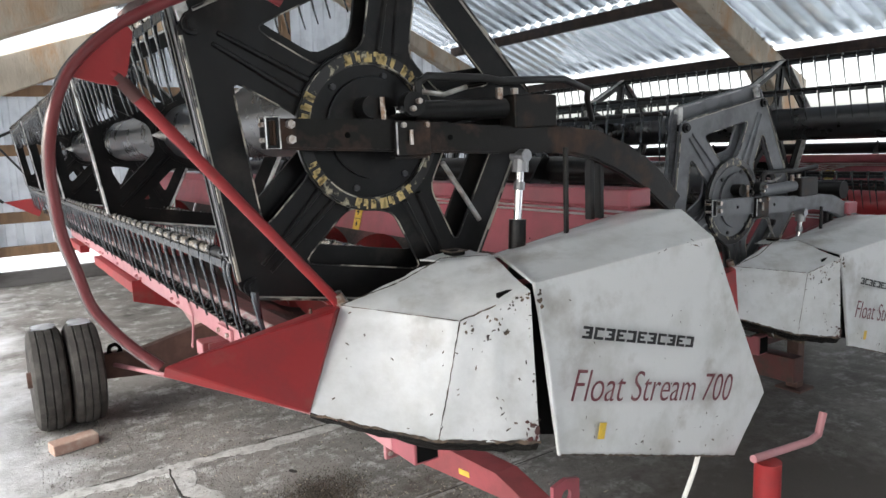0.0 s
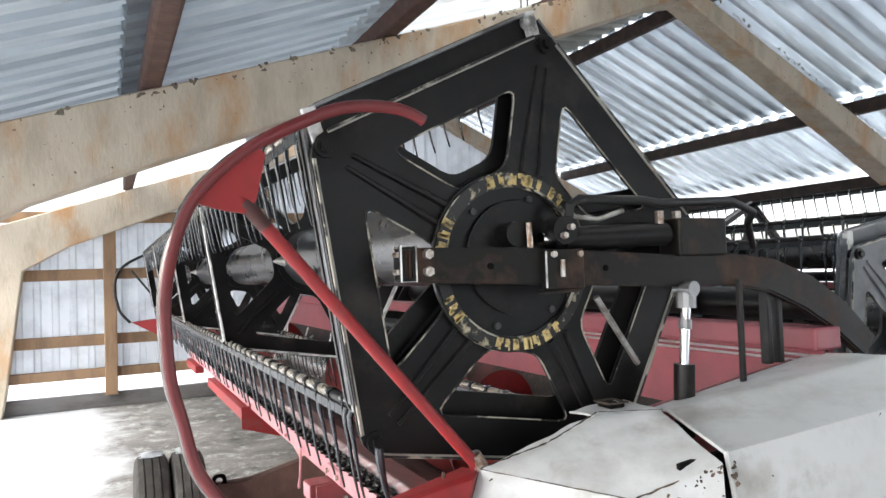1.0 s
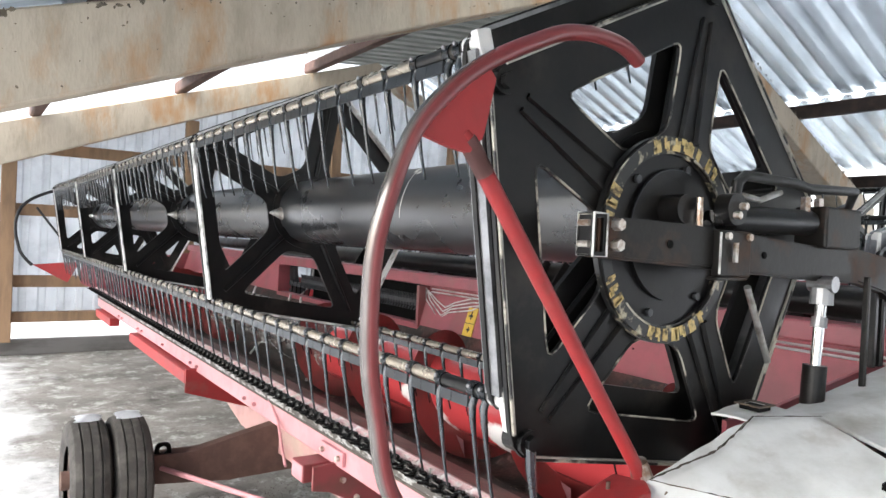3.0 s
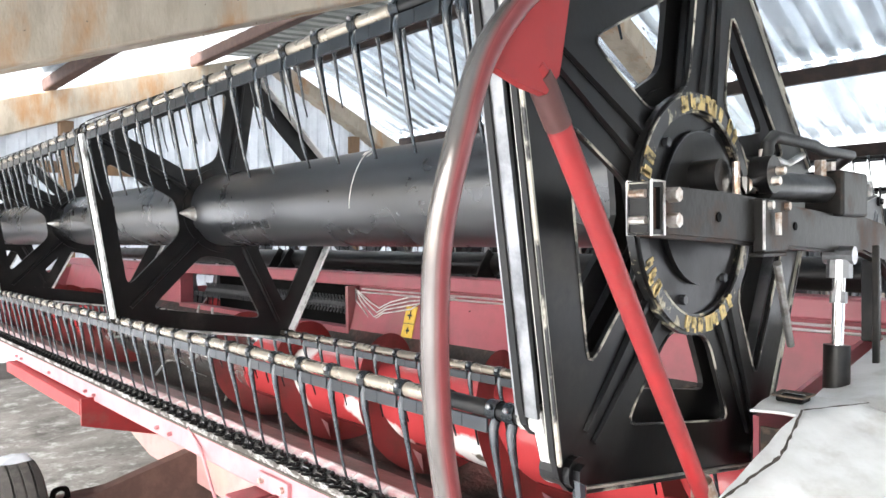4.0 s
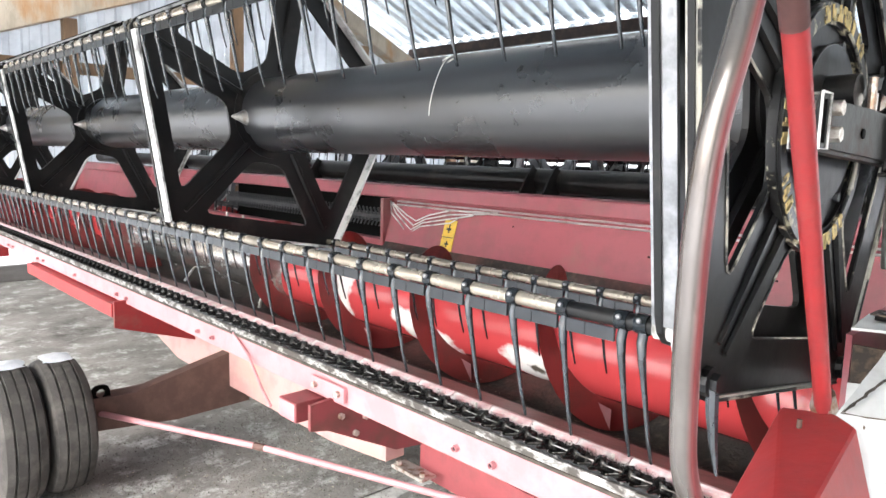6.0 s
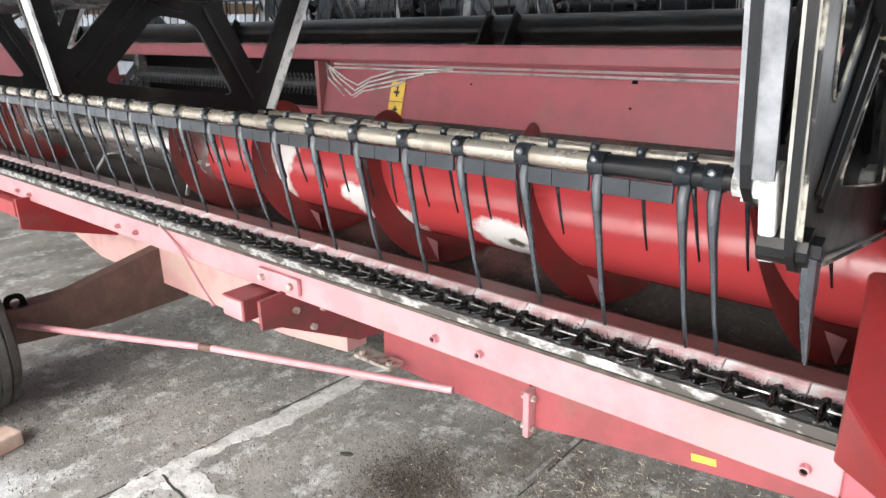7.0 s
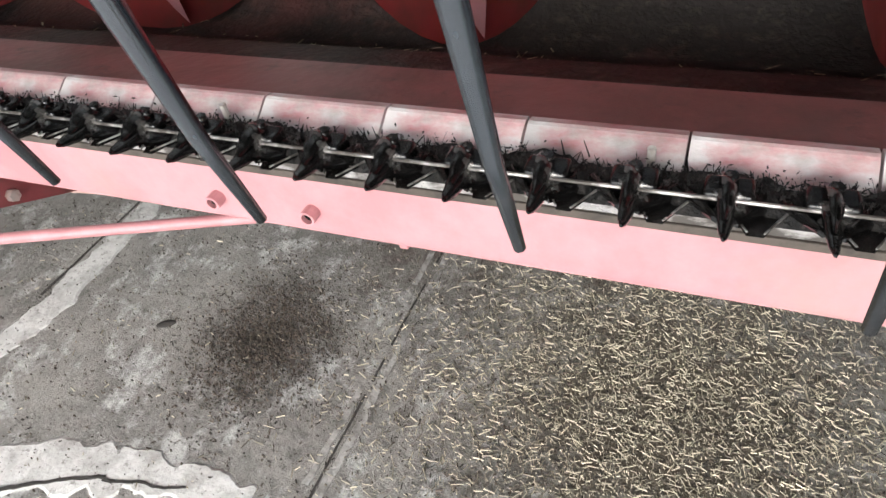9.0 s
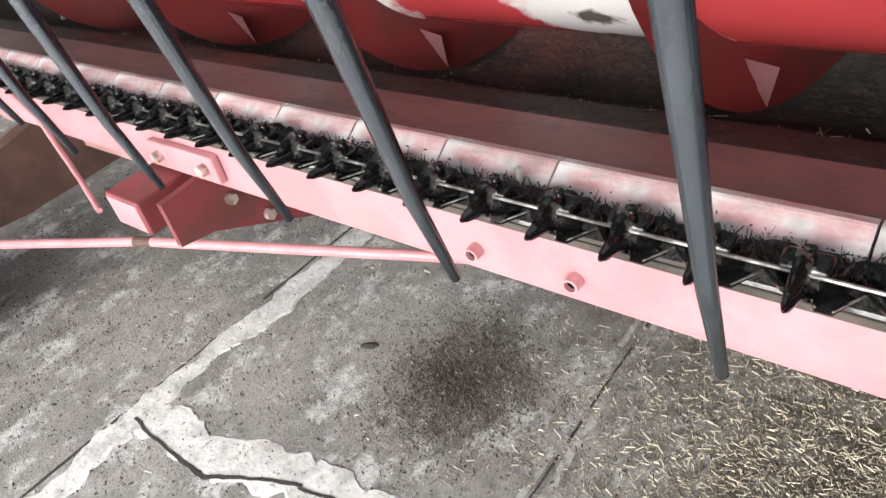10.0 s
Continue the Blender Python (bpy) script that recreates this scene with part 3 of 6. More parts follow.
def tine_mesh():
    """A plastic tine: clip round the tube, broad neck, long tapering finger."""
    bm = bmesh.new()
    sweep(bm, [(0.004, 0, 0.0), (-0.007, -0.002, -0.03), (-0.006, -0.004, -0.055), (0.0, -0.006, -0.09), (0.006, -0.010, -0.135), (0.013, -0.014, -0.185), (0.024, -0.018, -0.234)],
          [0.0092, 0.0085, 0.0072, 0.0054, 0.0046, 0.0037, 0.0025], 8)
    sweep(bm, [(0, -0.011, 0), (0, 0.011, 0)], [0.0170, 0.0170], 12)
    k = len(bm.faces)
    rod(bm, (-0.015, 0, 0.007), (-0.021, 0, 0.009), 0.0045, n=6)
    bm.faces.ensure_lookup_table()
    for f in bm.faces[k:]:
        f.material_index = 1
    for f in bm.faces:
        f.smooth = True
    me = bpy.data.meshes.new("tine")
    bm.to_mesh(me)
    bm.free()
    me.materials.append(M["tine"])
    me.materials.append(M["flange"])
    return me


TINE = tine_mesh()


def bat(parent, angle, singles, dark=False):
    """A bat: tan tube in lengths between clips, a grey strip under it, and hanging tines."""
    x, z = AX + R_REEL * math.cos(angle), AZ + R_REEL * math.sin(angle)
    bm = bmesh.new()
    rod(bm, (x, 0.15, z), (x, SPIDERS_Y[-1] + 0.05, z), 0.0138, n=14)
    tube = part("bat_tube", bm, M["bat"] if singles else M["black"], parent, "tan steel bat tube" if singles else "dark bat tube", smooth=True)
    bm = bmesh.new()
    y = 0.2445
    pitch = 0.1155
    ys = []
    while y < SPIDERS_Y[-1] - 0.05:
        ys.append(y)
        y += pitch
    if singles and angle > ANGLES[1] and angle < ANGLES[4]:
        bm.free()
        strip = bmesh.new()
        box(strip, (-0.012, 0.010, -0.037), (-0.006, 0.066, -0.0135), 0.001)
        long_one = link("tine_strip", strip, M["strip"], tube, "grey plastic strip under the bat")
        strip = bmesh.new()
        box(strip, (-0.012, 0.067, -0.037), (-0.006, pitch - 0.010, -0.0135), 0.001)
        short_one = link("tine_strip", strip, M["strip"], tube)
        for ob in (long_one, short_one):
            ob.location = (x, ys[0], z)
        for a in ys[1:-1]:
            again("tine_strip", long_one.data, (x, a, z), tube)
            again("tine_strip", short_one.data, (x, a, z), tube)
    else:
        for a, b in zip(ys, ys[1:]):
            box(bm, (x - 0.012, a + 0.010, z - 0.037), (x - 0.006, a + 0.066, z - 0.0135), 0.001)
            box(bm, (x - 0.012, a + 0.067, z - 0.037), (x - 0.006, b - 0.010, z - 0.0135), 0.001)
        tagged(part("strip_band", bm, M["strip"], tube, "grey plastic strips under the bat"), kind="stuff")
    part("end_sleeve", rod(bmesh.new(), (x, 0.155, z), (x, 0.352, z), 0.0142, n=14), M["black"], tube, "black end of the bat tube", smooth=True)
    ys = [0.208, *ys]
    if singles:
        for y in ys:
            ob = again("tine", TINE, (x, y, z), tube)
            ob.rotation_euler = (random.uniform(-0.03, 0.03), random.uniform(-0.04, 0.04), 0)
    else:
        bm = bmesh.new()
        for y in ys:
            k = len(bm.verts)
            bm.from_mesh(TINE)
            bm.verts.ensure_lookup_table()
            for v in bm.verts[k:]:
                v.co += Vector((x, y, z))
        tagged(part("tine_comb", bm, M["tine"], tube), kind="stuff")
    # crank that joins the tube to the eccentric plate
    cx, cz = BX + R_CAM * math.cos(angle), BZ + R_CAM * math.sin(angle)
    bm = bmesh.new()
    d = Vector((cx - x, 0, cz - z))
    m = Matrix.Translation((x, 0.146, z)) @ d.to_track_quat("Z", "Y").to_matrix().to_4x4()
    box(bm, (-0.010, -0.017, -0.024), (0.010, 0.017, d.length + 0.02), 0.004, m)
    rod(bm, (x, 0.14, z), (x, 0.185, z), 0.019, n=12)
    part("crank", bm, M["edge"], parent, "pale worn steel crank")
    bm = bmesh.new()
    rod(bm, (cx, 0.10, cz), (cx, 0.155, cz), 0.024, n=12)
    rod(bm, (cx, 0.088, cz), (cx, 0.105, cz), 0.015, n=6)
    part("crank_pin", bm, M["black"], parent)
    return tube


def combine_header(label, at, paint, singles, text, bow_too=True, reel_drop=0.0, reel_turn=0.0):
    h = thing("combine_header", label, "combine header", "parked combine headers", at=(0, 0, 0))
    # reel tube
    bm = rod(bmesh.new(), (AX, 0.14, AZ), (AX, SPIDERS_Y[-1] + 0.1, AZ), 0.138, n=48)
    tube = part("reel_tube", bm, M["drum"], h, "thick satin black central tube of the reel", smooth=True)
    if singles:
        line = [(AX + 0.1388 * math.cos(radians(a)), 1.01 - 0.012 * math.sin(radians((a - 128) * 3)), AZ + 0.1388 * math.sin(radians(a))) for a in range(122, 196, 6)]
        part("scratch", sweep(bmesh.new(), line, 0.0012, 5), M["cord"], tube, "thin white scratch")
        for y, a, w in ((1.02, 120, 0.009), (1.06, 222, 0.005), (0.99, 127, 0.006)):
            c = Vector((AX + 0.1392 * math.cos(radians(a)), y, AZ + 0.1392 * math.sin(radians(a))))
            u = Vector((-math.sin(radians(a)), 0.3, math.cos(radians(a)))) * w * 1.6
            part("scratch", sweep(bmesh.new(), [c - u, c, c + u], [0.001, w * 0.4, 0.001], 6, flat=0.3), M["cord"], tube)
    for y in SPIDERS_Y[1:]:
        bm = bmesh.new()
        rod(bm, (AX - 0.130, y - 0.035, AZ - 0.015), (AX - 0.187, y - 0.035, AZ - 0.015), 0.030, 0.004, 14)
        part("cone_bolt", bm, M["steel"], tube, "pale conical bolt")
    for y in SPIDERS_Y:
        spider(h, y, paint)
        bm = plate(bmesh.new(), circle(AX, AZ, 0.165), y - 0.014, y + 0.014, [circle(AX, AZ, 0.136)])
        part("collar", bm, paint, h)
    for a in ANGLES:
        bat(h, a, singles)
    px, pz = BX + R_CAM * math.cos(ANGLES[3]), BZ + R_CAM * math.sin(ANGLES[3])
    bm = sweep(bmesh.new(), [(px, 0.10, pz), (px + 0.004, 0.099, pz - 0.05), (px + 0.012, 0.097, pz - 0.10), (px + 0.026, 0.094, pz - 0.155)], [0.011, 0.010, 0.007, 0.003], 8)
    part("end_tine", bm, M["tine"], h, "dark tine on the end plate", smooth=True)
    # eccentric end plate with its ring
    bm = plate(bmesh.new(), rounded(pent(BX, BZ, R_CAM + 0.045), 0.06), 0.112, 0.122, star_holes(BX, BZ, R_CAM, 0.225, 0.145, 0.065))
    cam_plate = part("eccentric_plate", bm, paint, h, "black pentagonal plate with five openings")
    for hole in star_holes(BX, BZ, R_CAM, 0.225, 0.145, 0.065):
        loop = [(x, 0.111, z) for x, z in hole]
        part("opening_edge", sweep(bmesh.new(), loop + loop[:1], 0.0022, 6), M["chipped"], cam_plate, "chipped pale opening edge")
    bm = bmesh.new()
    ps = pent(BX, BZ, R_CAM + 0.04)
    for i in range(5):
        p, q = Vector(ps[i]), Vector(ps[(i + 1) % 5])
        d = (q - p).normalized()
        p, q = p + d * 0.045, q - d * 0.045
        nrm = Vector((d.y, -d.x))
        plate(bm, [(p.x, p.y), (q.x, q.y), (q.x - nrm.x * 0.007, q.y - nrm.y * 0.007), (p.x - nrm.x * 0.007, p.y - nrm.y * 0.007)], 0.107, 0.127)
        part("flange_edge", rod(bmesh.new(), (p.x, 0.1065, p.y), (q.x, 0.1065, q.y), 0.003, n=6), M["chipped"], cam_plate, "chipped pale flange edge")
    loose("rim_flange", bm, M["pale_flange"], cam_plate, "pale worn edge flange")
    bm = bmesh.new()
    for a in ANGLES:
        rod(bm, (BX + 0.22 * math.cos(a - 0.12), 0.110, BZ + 0.22 * math.sin(a - 0.12)), (BX + 0.5 * math.cos(a - 0.03), 0.110, BZ + 0.5 * math.sin(a - 0.03)), 0.010, 0.006, 6)
        rod(bm, (BX + 0.22 * math.cos(a + 0.12), 0.110, BZ + 0.22 * math.sin(a + 0.12)), (BX + 0.5 * math.cos(a + 0.03), 0.110, BZ + 0.5 * math.sin(a + 0.03)), 0.010, 0.006, 6)
    loose("pressed_rib", bm, paint, cam_plate)
    RX, RZ = -0.095, 1.765
    bm = plate(bmesh.new(), circle(RX, RZ, 0.221, 56), 0.088, 0.112, [circle(RX, RZ, 0.183, 56)])
    bmesh.ops.bevel(bm, geom=[e for e in bm.edges if e.calc_face_angle(0) > 0.9], offset=0.006, segments=2, affect="EDGES")
    ring = part("ring", bm, M["grey_edge"], cam_plate, "black ring with worn yellow marks")
    rnd = random.Random(21)
    for a0, a1 in () if not singles else ((66, 74), (78, 112), (46, 56), (150, 186), (203, 216), (252, 262), (266, 304)):
        bm = bmesh.new()
        a = a0
        while a < a1:
            step = rnd.uniform(4.5, 7.5)
            for r0, r1, b0, b1 in ((0.188, rnd.uniform(0.207, 0.218), 0, 0.45), (0.193, 0.216, 0.42, rnd.uniform(0.55, 0.8)), (rnd.choice((0.188, 0.205)), rnd.choice((0.200, 0.218)), 0.5, 1.0)):
                if r1 - r0 < 0.004:
                    continue
                ts = [radians(a + step * (b0 + (b1 - b0) * i / 3)) for i in range(4)]
                out = [(RX + r1 * math.cos(t), RZ + r1 * math.sin(t)) for t in ts] + [(RX + r0 * math.cos(t), RZ + r0 * math.sin(t)) for t in reversed(ts)]
                plate(bm, out, 0.0860, 0.0878 + rnd.uniform(0, 0.0004))
            a += step * rnd.uniform(1.15, 1.5)
        tagged(part("yellow_mark", bm, M["mark"], ring, "worn yellow paint marks"), kind="stuff")
    for a0, a1, r, w in ((306, 345, 0.188, 0.004), (20, 70, 0.187, 0.003), (225, 252, 0.187, 0.0025), (112, 150, 0.216, 0.002), (5, 44, 0.217, 0.0025)):
        arc = [(RX + r * math.cos(radians(a0 + (a1 - a0) * i / 9)), 0.0885, RZ + r * math.sin(radians(a0 + (a1 - a0) * i / 9))) for i in range(10)]
        part("chipped_edge", sweep(bmesh.new(), arc, w, 6), M["chipped"], ring)
    arc = [(RX + 0.01 + 0.141 * math.cos(radians(t)), 0.091, RZ + 0.01 + 0.141 * math.sin(radians(t))) for t in range(70, 190, 10)]
    part("worn_edge", sweep(bmesh.new(), arc, 0.0018, 6), M["strip"], h)
    bm = plate(bmesh.new(), circle(RX, RZ, 0.188, 56), 0.101, 0.108)
    part("hub_disc", bm, paint, h)
    bm = rod(bmesh.new(), (RX + 0.01, 0.090, RZ + 0.01), (RX + 0.01, 0.102, RZ + 0.01), 0.14, n=36)
    rod(bm, (RX + 0.01, 0.045, RZ + 0.01), (RX + 0.01, 0.092, RZ + 0.01), 0.036, n=24)
    part("hub_bearing", bm, paint, h, smooth=True)
    bm = bmesh.new()
    for i in range(6):
        a = i * math.pi / 3 + 0.2
        rod(bm, (RX + 0.162 * math.cos(a), 0.092, RZ + 0.162 * math.sin(a)), (RX + 0.162 * math.cos(a), 0.104, RZ + 0.162 * math.sin(a)), 0.009, n=6)
    loose("hub_bolt", bm, M["clip"], h)
    # lift arm: straight channel, then curving down to the rear
    top = [(-0.42, 1.800), (-0.15, 1.797), (0.30, 1.772), (0.55, 1.768), (0.72, 1.75), (0.88, 1.695), (1.03, 1.61), (1.16, 1.50)]
    bot = [(1.10, 1.44), (0.97, 1.53), (0.84, 1.60), (0.70, 1.655), (0.55, 1.682), (0.30, 1.688), (-0.15, 1.712), (-0.42, 1.725)]
    bm = plate(bmesh.new(), top + bot, -0.075, -0.040)
    bmesh.ops.bevel(bm, geom=[e for e in bm.edges if e.calc_face_angle(0) > 0.9], offset=0.006, segments=2, affect="EDGES")
    arm = part("lift_arm", bm, M["arm"] if singles else paint, h, "black box-section lift arm with rust patches")
    bm = plate(bmesh.new(), [(-0.435, 1.803), (-0.40, 1.803), (-0.40, 1.727), (-0.435, 1.727)], -0.082, -0.046, [[(-0.427, 1.795), (-0.408, 1.795), (-0.408, 1.735), (-0.427, 1.735)]])
    bracket = part("end_bracket", bm, M["black"], arm, "black slotted end bracket with worn edges")
    for x0, x1, y in ((-0.435, -0.40, -0.0835), (-0.433, -0.402, -0.0445)):
        loop = [(x0, y, 1.803), (x1, y, 1.803), (x1, y, 1.727), (x0, y, 1.727), (x0, y, 1.803)]
        part("worn_edge", sweep(bmesh.new(), loop, 0.0022, 6), M["edge"], bracket)
    loop = [(-0.4365, -0.080, 1.80), (-0.4365, -0.048, 1.80), (-0.4365, -0.048, 1.73), (-0.4365, -0.080, 1.73), (-0.4365, -0.080, 1.80)]
    part("worn_edge", sweep(bmesh.new(), loop, 0.0016, 6), M["chipped"], bracket)
    bm = bmesh.new()
    for z in (1.785, 1.748):
        rod(bm, (-0.372, -0.092, z), (-0.372, -0.07, z), 0.011, n=6)
        rod(bm, (-0.4375, -0.0765, z), (-0.4375, -0.052, z), 0.006, n=8)
    loose("bolt", bm, M["bolt"], arm)
    bm = box(bmesh.new(), (-0.075, -0.092, 1.693), (0.035, -0.070, 1.790), 0.005)
    box(bm, (-0.085, -0.094, 1.687), (0.02, -0.068, 1.694), 0.002)
    sleeve = part("arm_sleeve", bm, M["arm"], arm, "rusty black sleeve plate on the arm")
    part("worn_edge", rod(bmesh.new(), (-0.075, -0.0915, 1.70), (-0.075, -0.0915, 1.785), 0.0025, n=6), M["edge"], sleeve)
    bm = rod(bmesh.new(), (-0.01, -0.084, 1.835), (-0.01, -0.05, 1.835), 0.034, n=24)
    part("pivot_boss", bm, M["black"], arm, smooth=True)
    bm = rod(bmesh.new(), (-0.115, -0.036, 1.83), (-0.115, 0.022, 1.83), 0.030, n=20)
    part("bearing_boss", bm, M["black"], arm, smooth=True)
    bm = bmesh.new()
    for x, z, y in ((0.0, 1.842, -0.099), (-0.02, 1.822, -0.098), (-0.055, 1.778, -0.100), (0.02, 1.778, -0.100)):
        rod(bm, (x, y, z), (x, -0.08, z), 0.008, n=6)
    rod(bm, (-0.09, -0.05, 1.795), (-0.092, -0.05, 1.855), 0.007, n=8)
    rod(bm, (-0.035, -0.100, 1.725), (-0.035, -0.100, 1.765), 0.006, n=6)
    loose("bolt", bm, M["bolt"], arm)
    for x, z in ((-0.215, 1.755), (0.11, 1.742)):
        part("bolt_hole", rod(bmesh.new(), (x, -0.0775, z), (x, -0.07, z), 0.008, n=10), M["shade_black"], arm)
    # fore-and-aft cylinder on the arm
    bm = rod(bmesh.new(), (0.0, -0.05, 1.815), (0.33, -0.05, 1.825), 0.030, n=20)
    cyl = part("cylinder", bm, paint, arm, "black hydraulic cylinder", smooth=True)
    bm = rod(bmesh.new(), (-0.06, -0.05, 1.815), (0.0, -0.05, 1.815), 0.016, n=14)
    part("piston_rod", bm, M["chrome"], cyl)
    bm = box(bmesh.new(), (0.345, -0.09, 1.765), (0.515, -0.01, 1.865), 0.006)
    part("valve_block", bm, M["arm"], arm)
    bm = sweep(bmesh.new(), [(0.02, -0.055, 1.845), (0.02, -0.06, 1.895), (0.05, -0.06, 1.912), (0.25, -0.06, 1.912), (0.31, -0.06, 1.905), (0.6, -0.03, 1.92), (0.85, 0.1, 1.90), (1.0, 0.25, 1.88), (1.08, 0.3, 1.80)], 0.012, 10)
    part("hydraulic_hose", bm, M["black_rubber"], arm, smooth=True)
    bm = sweep(bmesh.new(), [(0.02, -0.06, 1.87), (0.10, -0.065, 1.862), (0.18, -0.065, 1.885)], 0.007, 8)
    part("steel_pipe", bm, M["steel"], arm, smooth=True)
    bm = bmesh.new()
    for x in (0.02, 0.31, 0.37):
        rod(bm, (x, -0.055, 1.84), (x, -0.055, 1.885), 0.012, n=6)
    loose("hose_fitting", bm, M["bolt"], arm)
    # reel height ram: chrome rod in a black barrel
    bm = rod(bmesh.new(), (0.355, -0.02, 1.48), (0.37, -0.02, 1.64), 0.013, n=14)
    ram = part("ram_rod", bm, M["chrome"], h, "bright chrome rod", smooth=True)
    bm = rod(bmesh.new(), (0.345, -0.02, 1.30), (0.355, -0.02, 1.485), 0.027, n=18)
    part("ram_barrel", bm, M["black"], ram, smooth=True)
    bm = bmesh.new()
    rod(bm, (0.363, -0.02, 1.575), (0.366, -0.02, 1.60), 0.018, n=12)
    rod(bm, (0.366, -0.02, 1.60), (0.37, -0.02, 1.64), 0.013, n=12)
    rod(bm, (0.37, -0.02, 1.63), (0.372, -0.02, 1.67), 0.026, n=12)
    rod(bm, (0.372, -0.05, 1.68), (0.372, 0.01, 1.68), 0.02, n=12)
    part("ram_eye", bm, M["flange"], ram, "grey ram eye and fittings")
    bm = bmesh.new()
    box(bm, (0.530, -0.055, 1.38), (0.543, -0.040, 1.70), 0.003)
    box(bm, (0.70, 0.0, 1.45), (0.72, 0.03, 1.66), 0.004)
    box(bm, (0.745, 0.0, 1.45), (0.765, 0.03, 1.66), 0.004)
    loose("arm_strut", bm, M["black"], h)
    bm = rod(bmesh.new(), (0.10, 0.03, 1.67), (0.25, 0.06, 1.49), 0.008, n=8)
    part("stay_rod", bm, M["steel"], h)
    # crop divider bow and its brace
    bow = [(-0.385, -0.022, 2.072), (-0.42, -0.025, 2.086), (-0.46, -0.03, 2.092), (-0.52, -0.03, 2.090), (-0.58, -0.04, 2.077), (-0.64, -0.065, 2.051), (-0.70, -0.075, 2.019), (-0.75, -0.085, 1.987), (-0.80, -0.09, 1.945), (-0.85, -0.09, 1.885), (-0.88, -0.09, 1.81), (-0.895, -0.08, 1.73), (-0.895, -0.073, 1.65), (-0.888, -0.068, 1.57), (-0.87, -0.06, 1.50), (-0.85, -0.055, 1.42), (-0.815, -0.055, 1.36), (-0.775, -0.065, 1.31), (-0.73, -0.08, 1.265)]
    bow = [(x - 0.008, -0.052 - 0.038 * (-0.385 - x) / 0.465 if i < 10 else y, z - 0.010 * max(0.0, min(1.0, (z - 1.85) / 0.2))) for i, (x, y, z) in enumerate(bow)]
    bm = sweep(bmesh.new(), smooth_line(bow, 5), 0.0125, 14)
    bow_ob = part("divider_bow", bm, BOW, h, "curved red pipe, paint worn to steel", smooth=True)
    bm = plate(bmesh.new(), [(-0.85, 1.88), (-0.80, 1.945), (-0.745, 1.99), (-0.728, 1.97), (-0.742, 1.905), (-0.747, 1.885), (-0.768, 1.863), (-0.80, 1.867)], -0.088, -0.078)
    part("gusset", bm, M["divider"], bow_ob)
    bm = sweep(bmesh.new(), [(-0.775, -0.076, 1.890), (-0.762, -0.077, 1.878), (-0.278, 0.0, 1.330), (-0.27, 0.0, 1.315)], 0.0135, 12)
    brace = part("brace_pipe", bm, M["divider"], bow_ob, "straight red brace pipe", smooth=True)
    bm = sweep(bmesh.new(), [(-0.768, -0.0767, 1.883), (-0.758, -0.0763, 1.8735), (-0.7275, -0.0715, 1.839)], 0.0145, 12)
    part("brace_sleeve", bm, LIP, brace, "brown worn length of the brace", smooth=True)
    if not bow_too:
        for o in (*bow_ob.children, bow_ob):
            bpy.data.objects.remove(o)
    # red nose of the divider
    tip, top_c, low_c, inn_t, inn_l = (-0.735, -0.10, 1.27), (-0.275, -0.02, 1.315), (-0.435, -0.16, 1.105), (-0.30, 0.05, 1.30), (-0.40, 0.05, 1.08)
    bm = bmesh.new()
    vs = [bm.verts.new(p) for p in (tip, (-0.308, -0.058, 1.313), top_c, low_c, (-0.27, 0.065, 1.302), (-0.54, 0.03, 1.242), inn_l, (-0.735, -0.07, 1.24))]
    bmesh.ops.convex_hull(bm, input=vs)
    bmesh.ops.bevel(bm, geom=bm.edges[:], offset=0.003, segments=1, affect="EDGES")
    nose = part("divider_nose", bm, M["divider"], h, "red pointed divider nose")
    part("pin", rod(bmesh.new(), (-0.345, 0.01, 1.29), (-0.345, 0.01, 1.315), 0.004, n=8), M["rust"], nose)
    bm = rod(bmesh.new(), (-0.262, 0.002, 1.315), (-0.276, 0.0, 1.345), 0.021, 0.016, n=12)
    part("clamp", bm, M["bolt"], nose, "dirty clamp at the foot of the brace")
    # white side shields
    A1, A2 = (-0.435, -0.16, 1.105), (-0.275, -0.02, 1.315)
    A3, A4 = (-0.085, -0.285, 1.29), (-0.165, -0.29, 1.005)
    A5, A6 = (0.090, -0.352, 1.350), (0.100, -0.367, 0.955)
    A7, A8 = (0.035, -0.03, 1.40), (0.172, -0.10, 1.402)
    bm = dented(bmesh.new(), [(A1, A2, A3, A4), (A4, A3, A5, A6), (A2, A7, A3), (A3, A7, A8, A5), (A7, (0.02, 0.05, 1.395), (0.19, 0.05, 1.405), A8)], 0.005, 12, 0.007, 12.0, 1.3)
    front = part("front_shield", bm, M["white"], h, "dented white sheet shield with dirt", smooth=True)
    bm = bmesh.new()
    ribbon(bm, [A3, (-0.12, -0.288, 1.16), A4], 0.0030, 5)
    ribbon(bm, [A4, A6], 0.008, 6, across=(0, 0, 1))
    ribbon(bm, [A1, A4], 0.007, 7, across=(0, 0, 1))
    ribbon(bm, [A2, A3], 0.0020, 8, across=(0, 0, 1), off=(0, -0.006, 0.003))
    ribbon(bm, [A3, (0.0, -0.32, 1.322)], 0.0042, 9, across=(0, 0, 1), off=(0, -0.006, 0.003))
    tagged(part("grime", bm, GRIME, front), kind="stuff")
    bm = bmesh.new()
    ribbon(bm, [A2, (-0.12, -0.05, 1.355), A7, A8], 0.004, 10, across=(0.3, -1, -0.2), off=(0, -0.01, 0.006))
    tagged(part("grime", bm, DUST, front), kind="stuff")
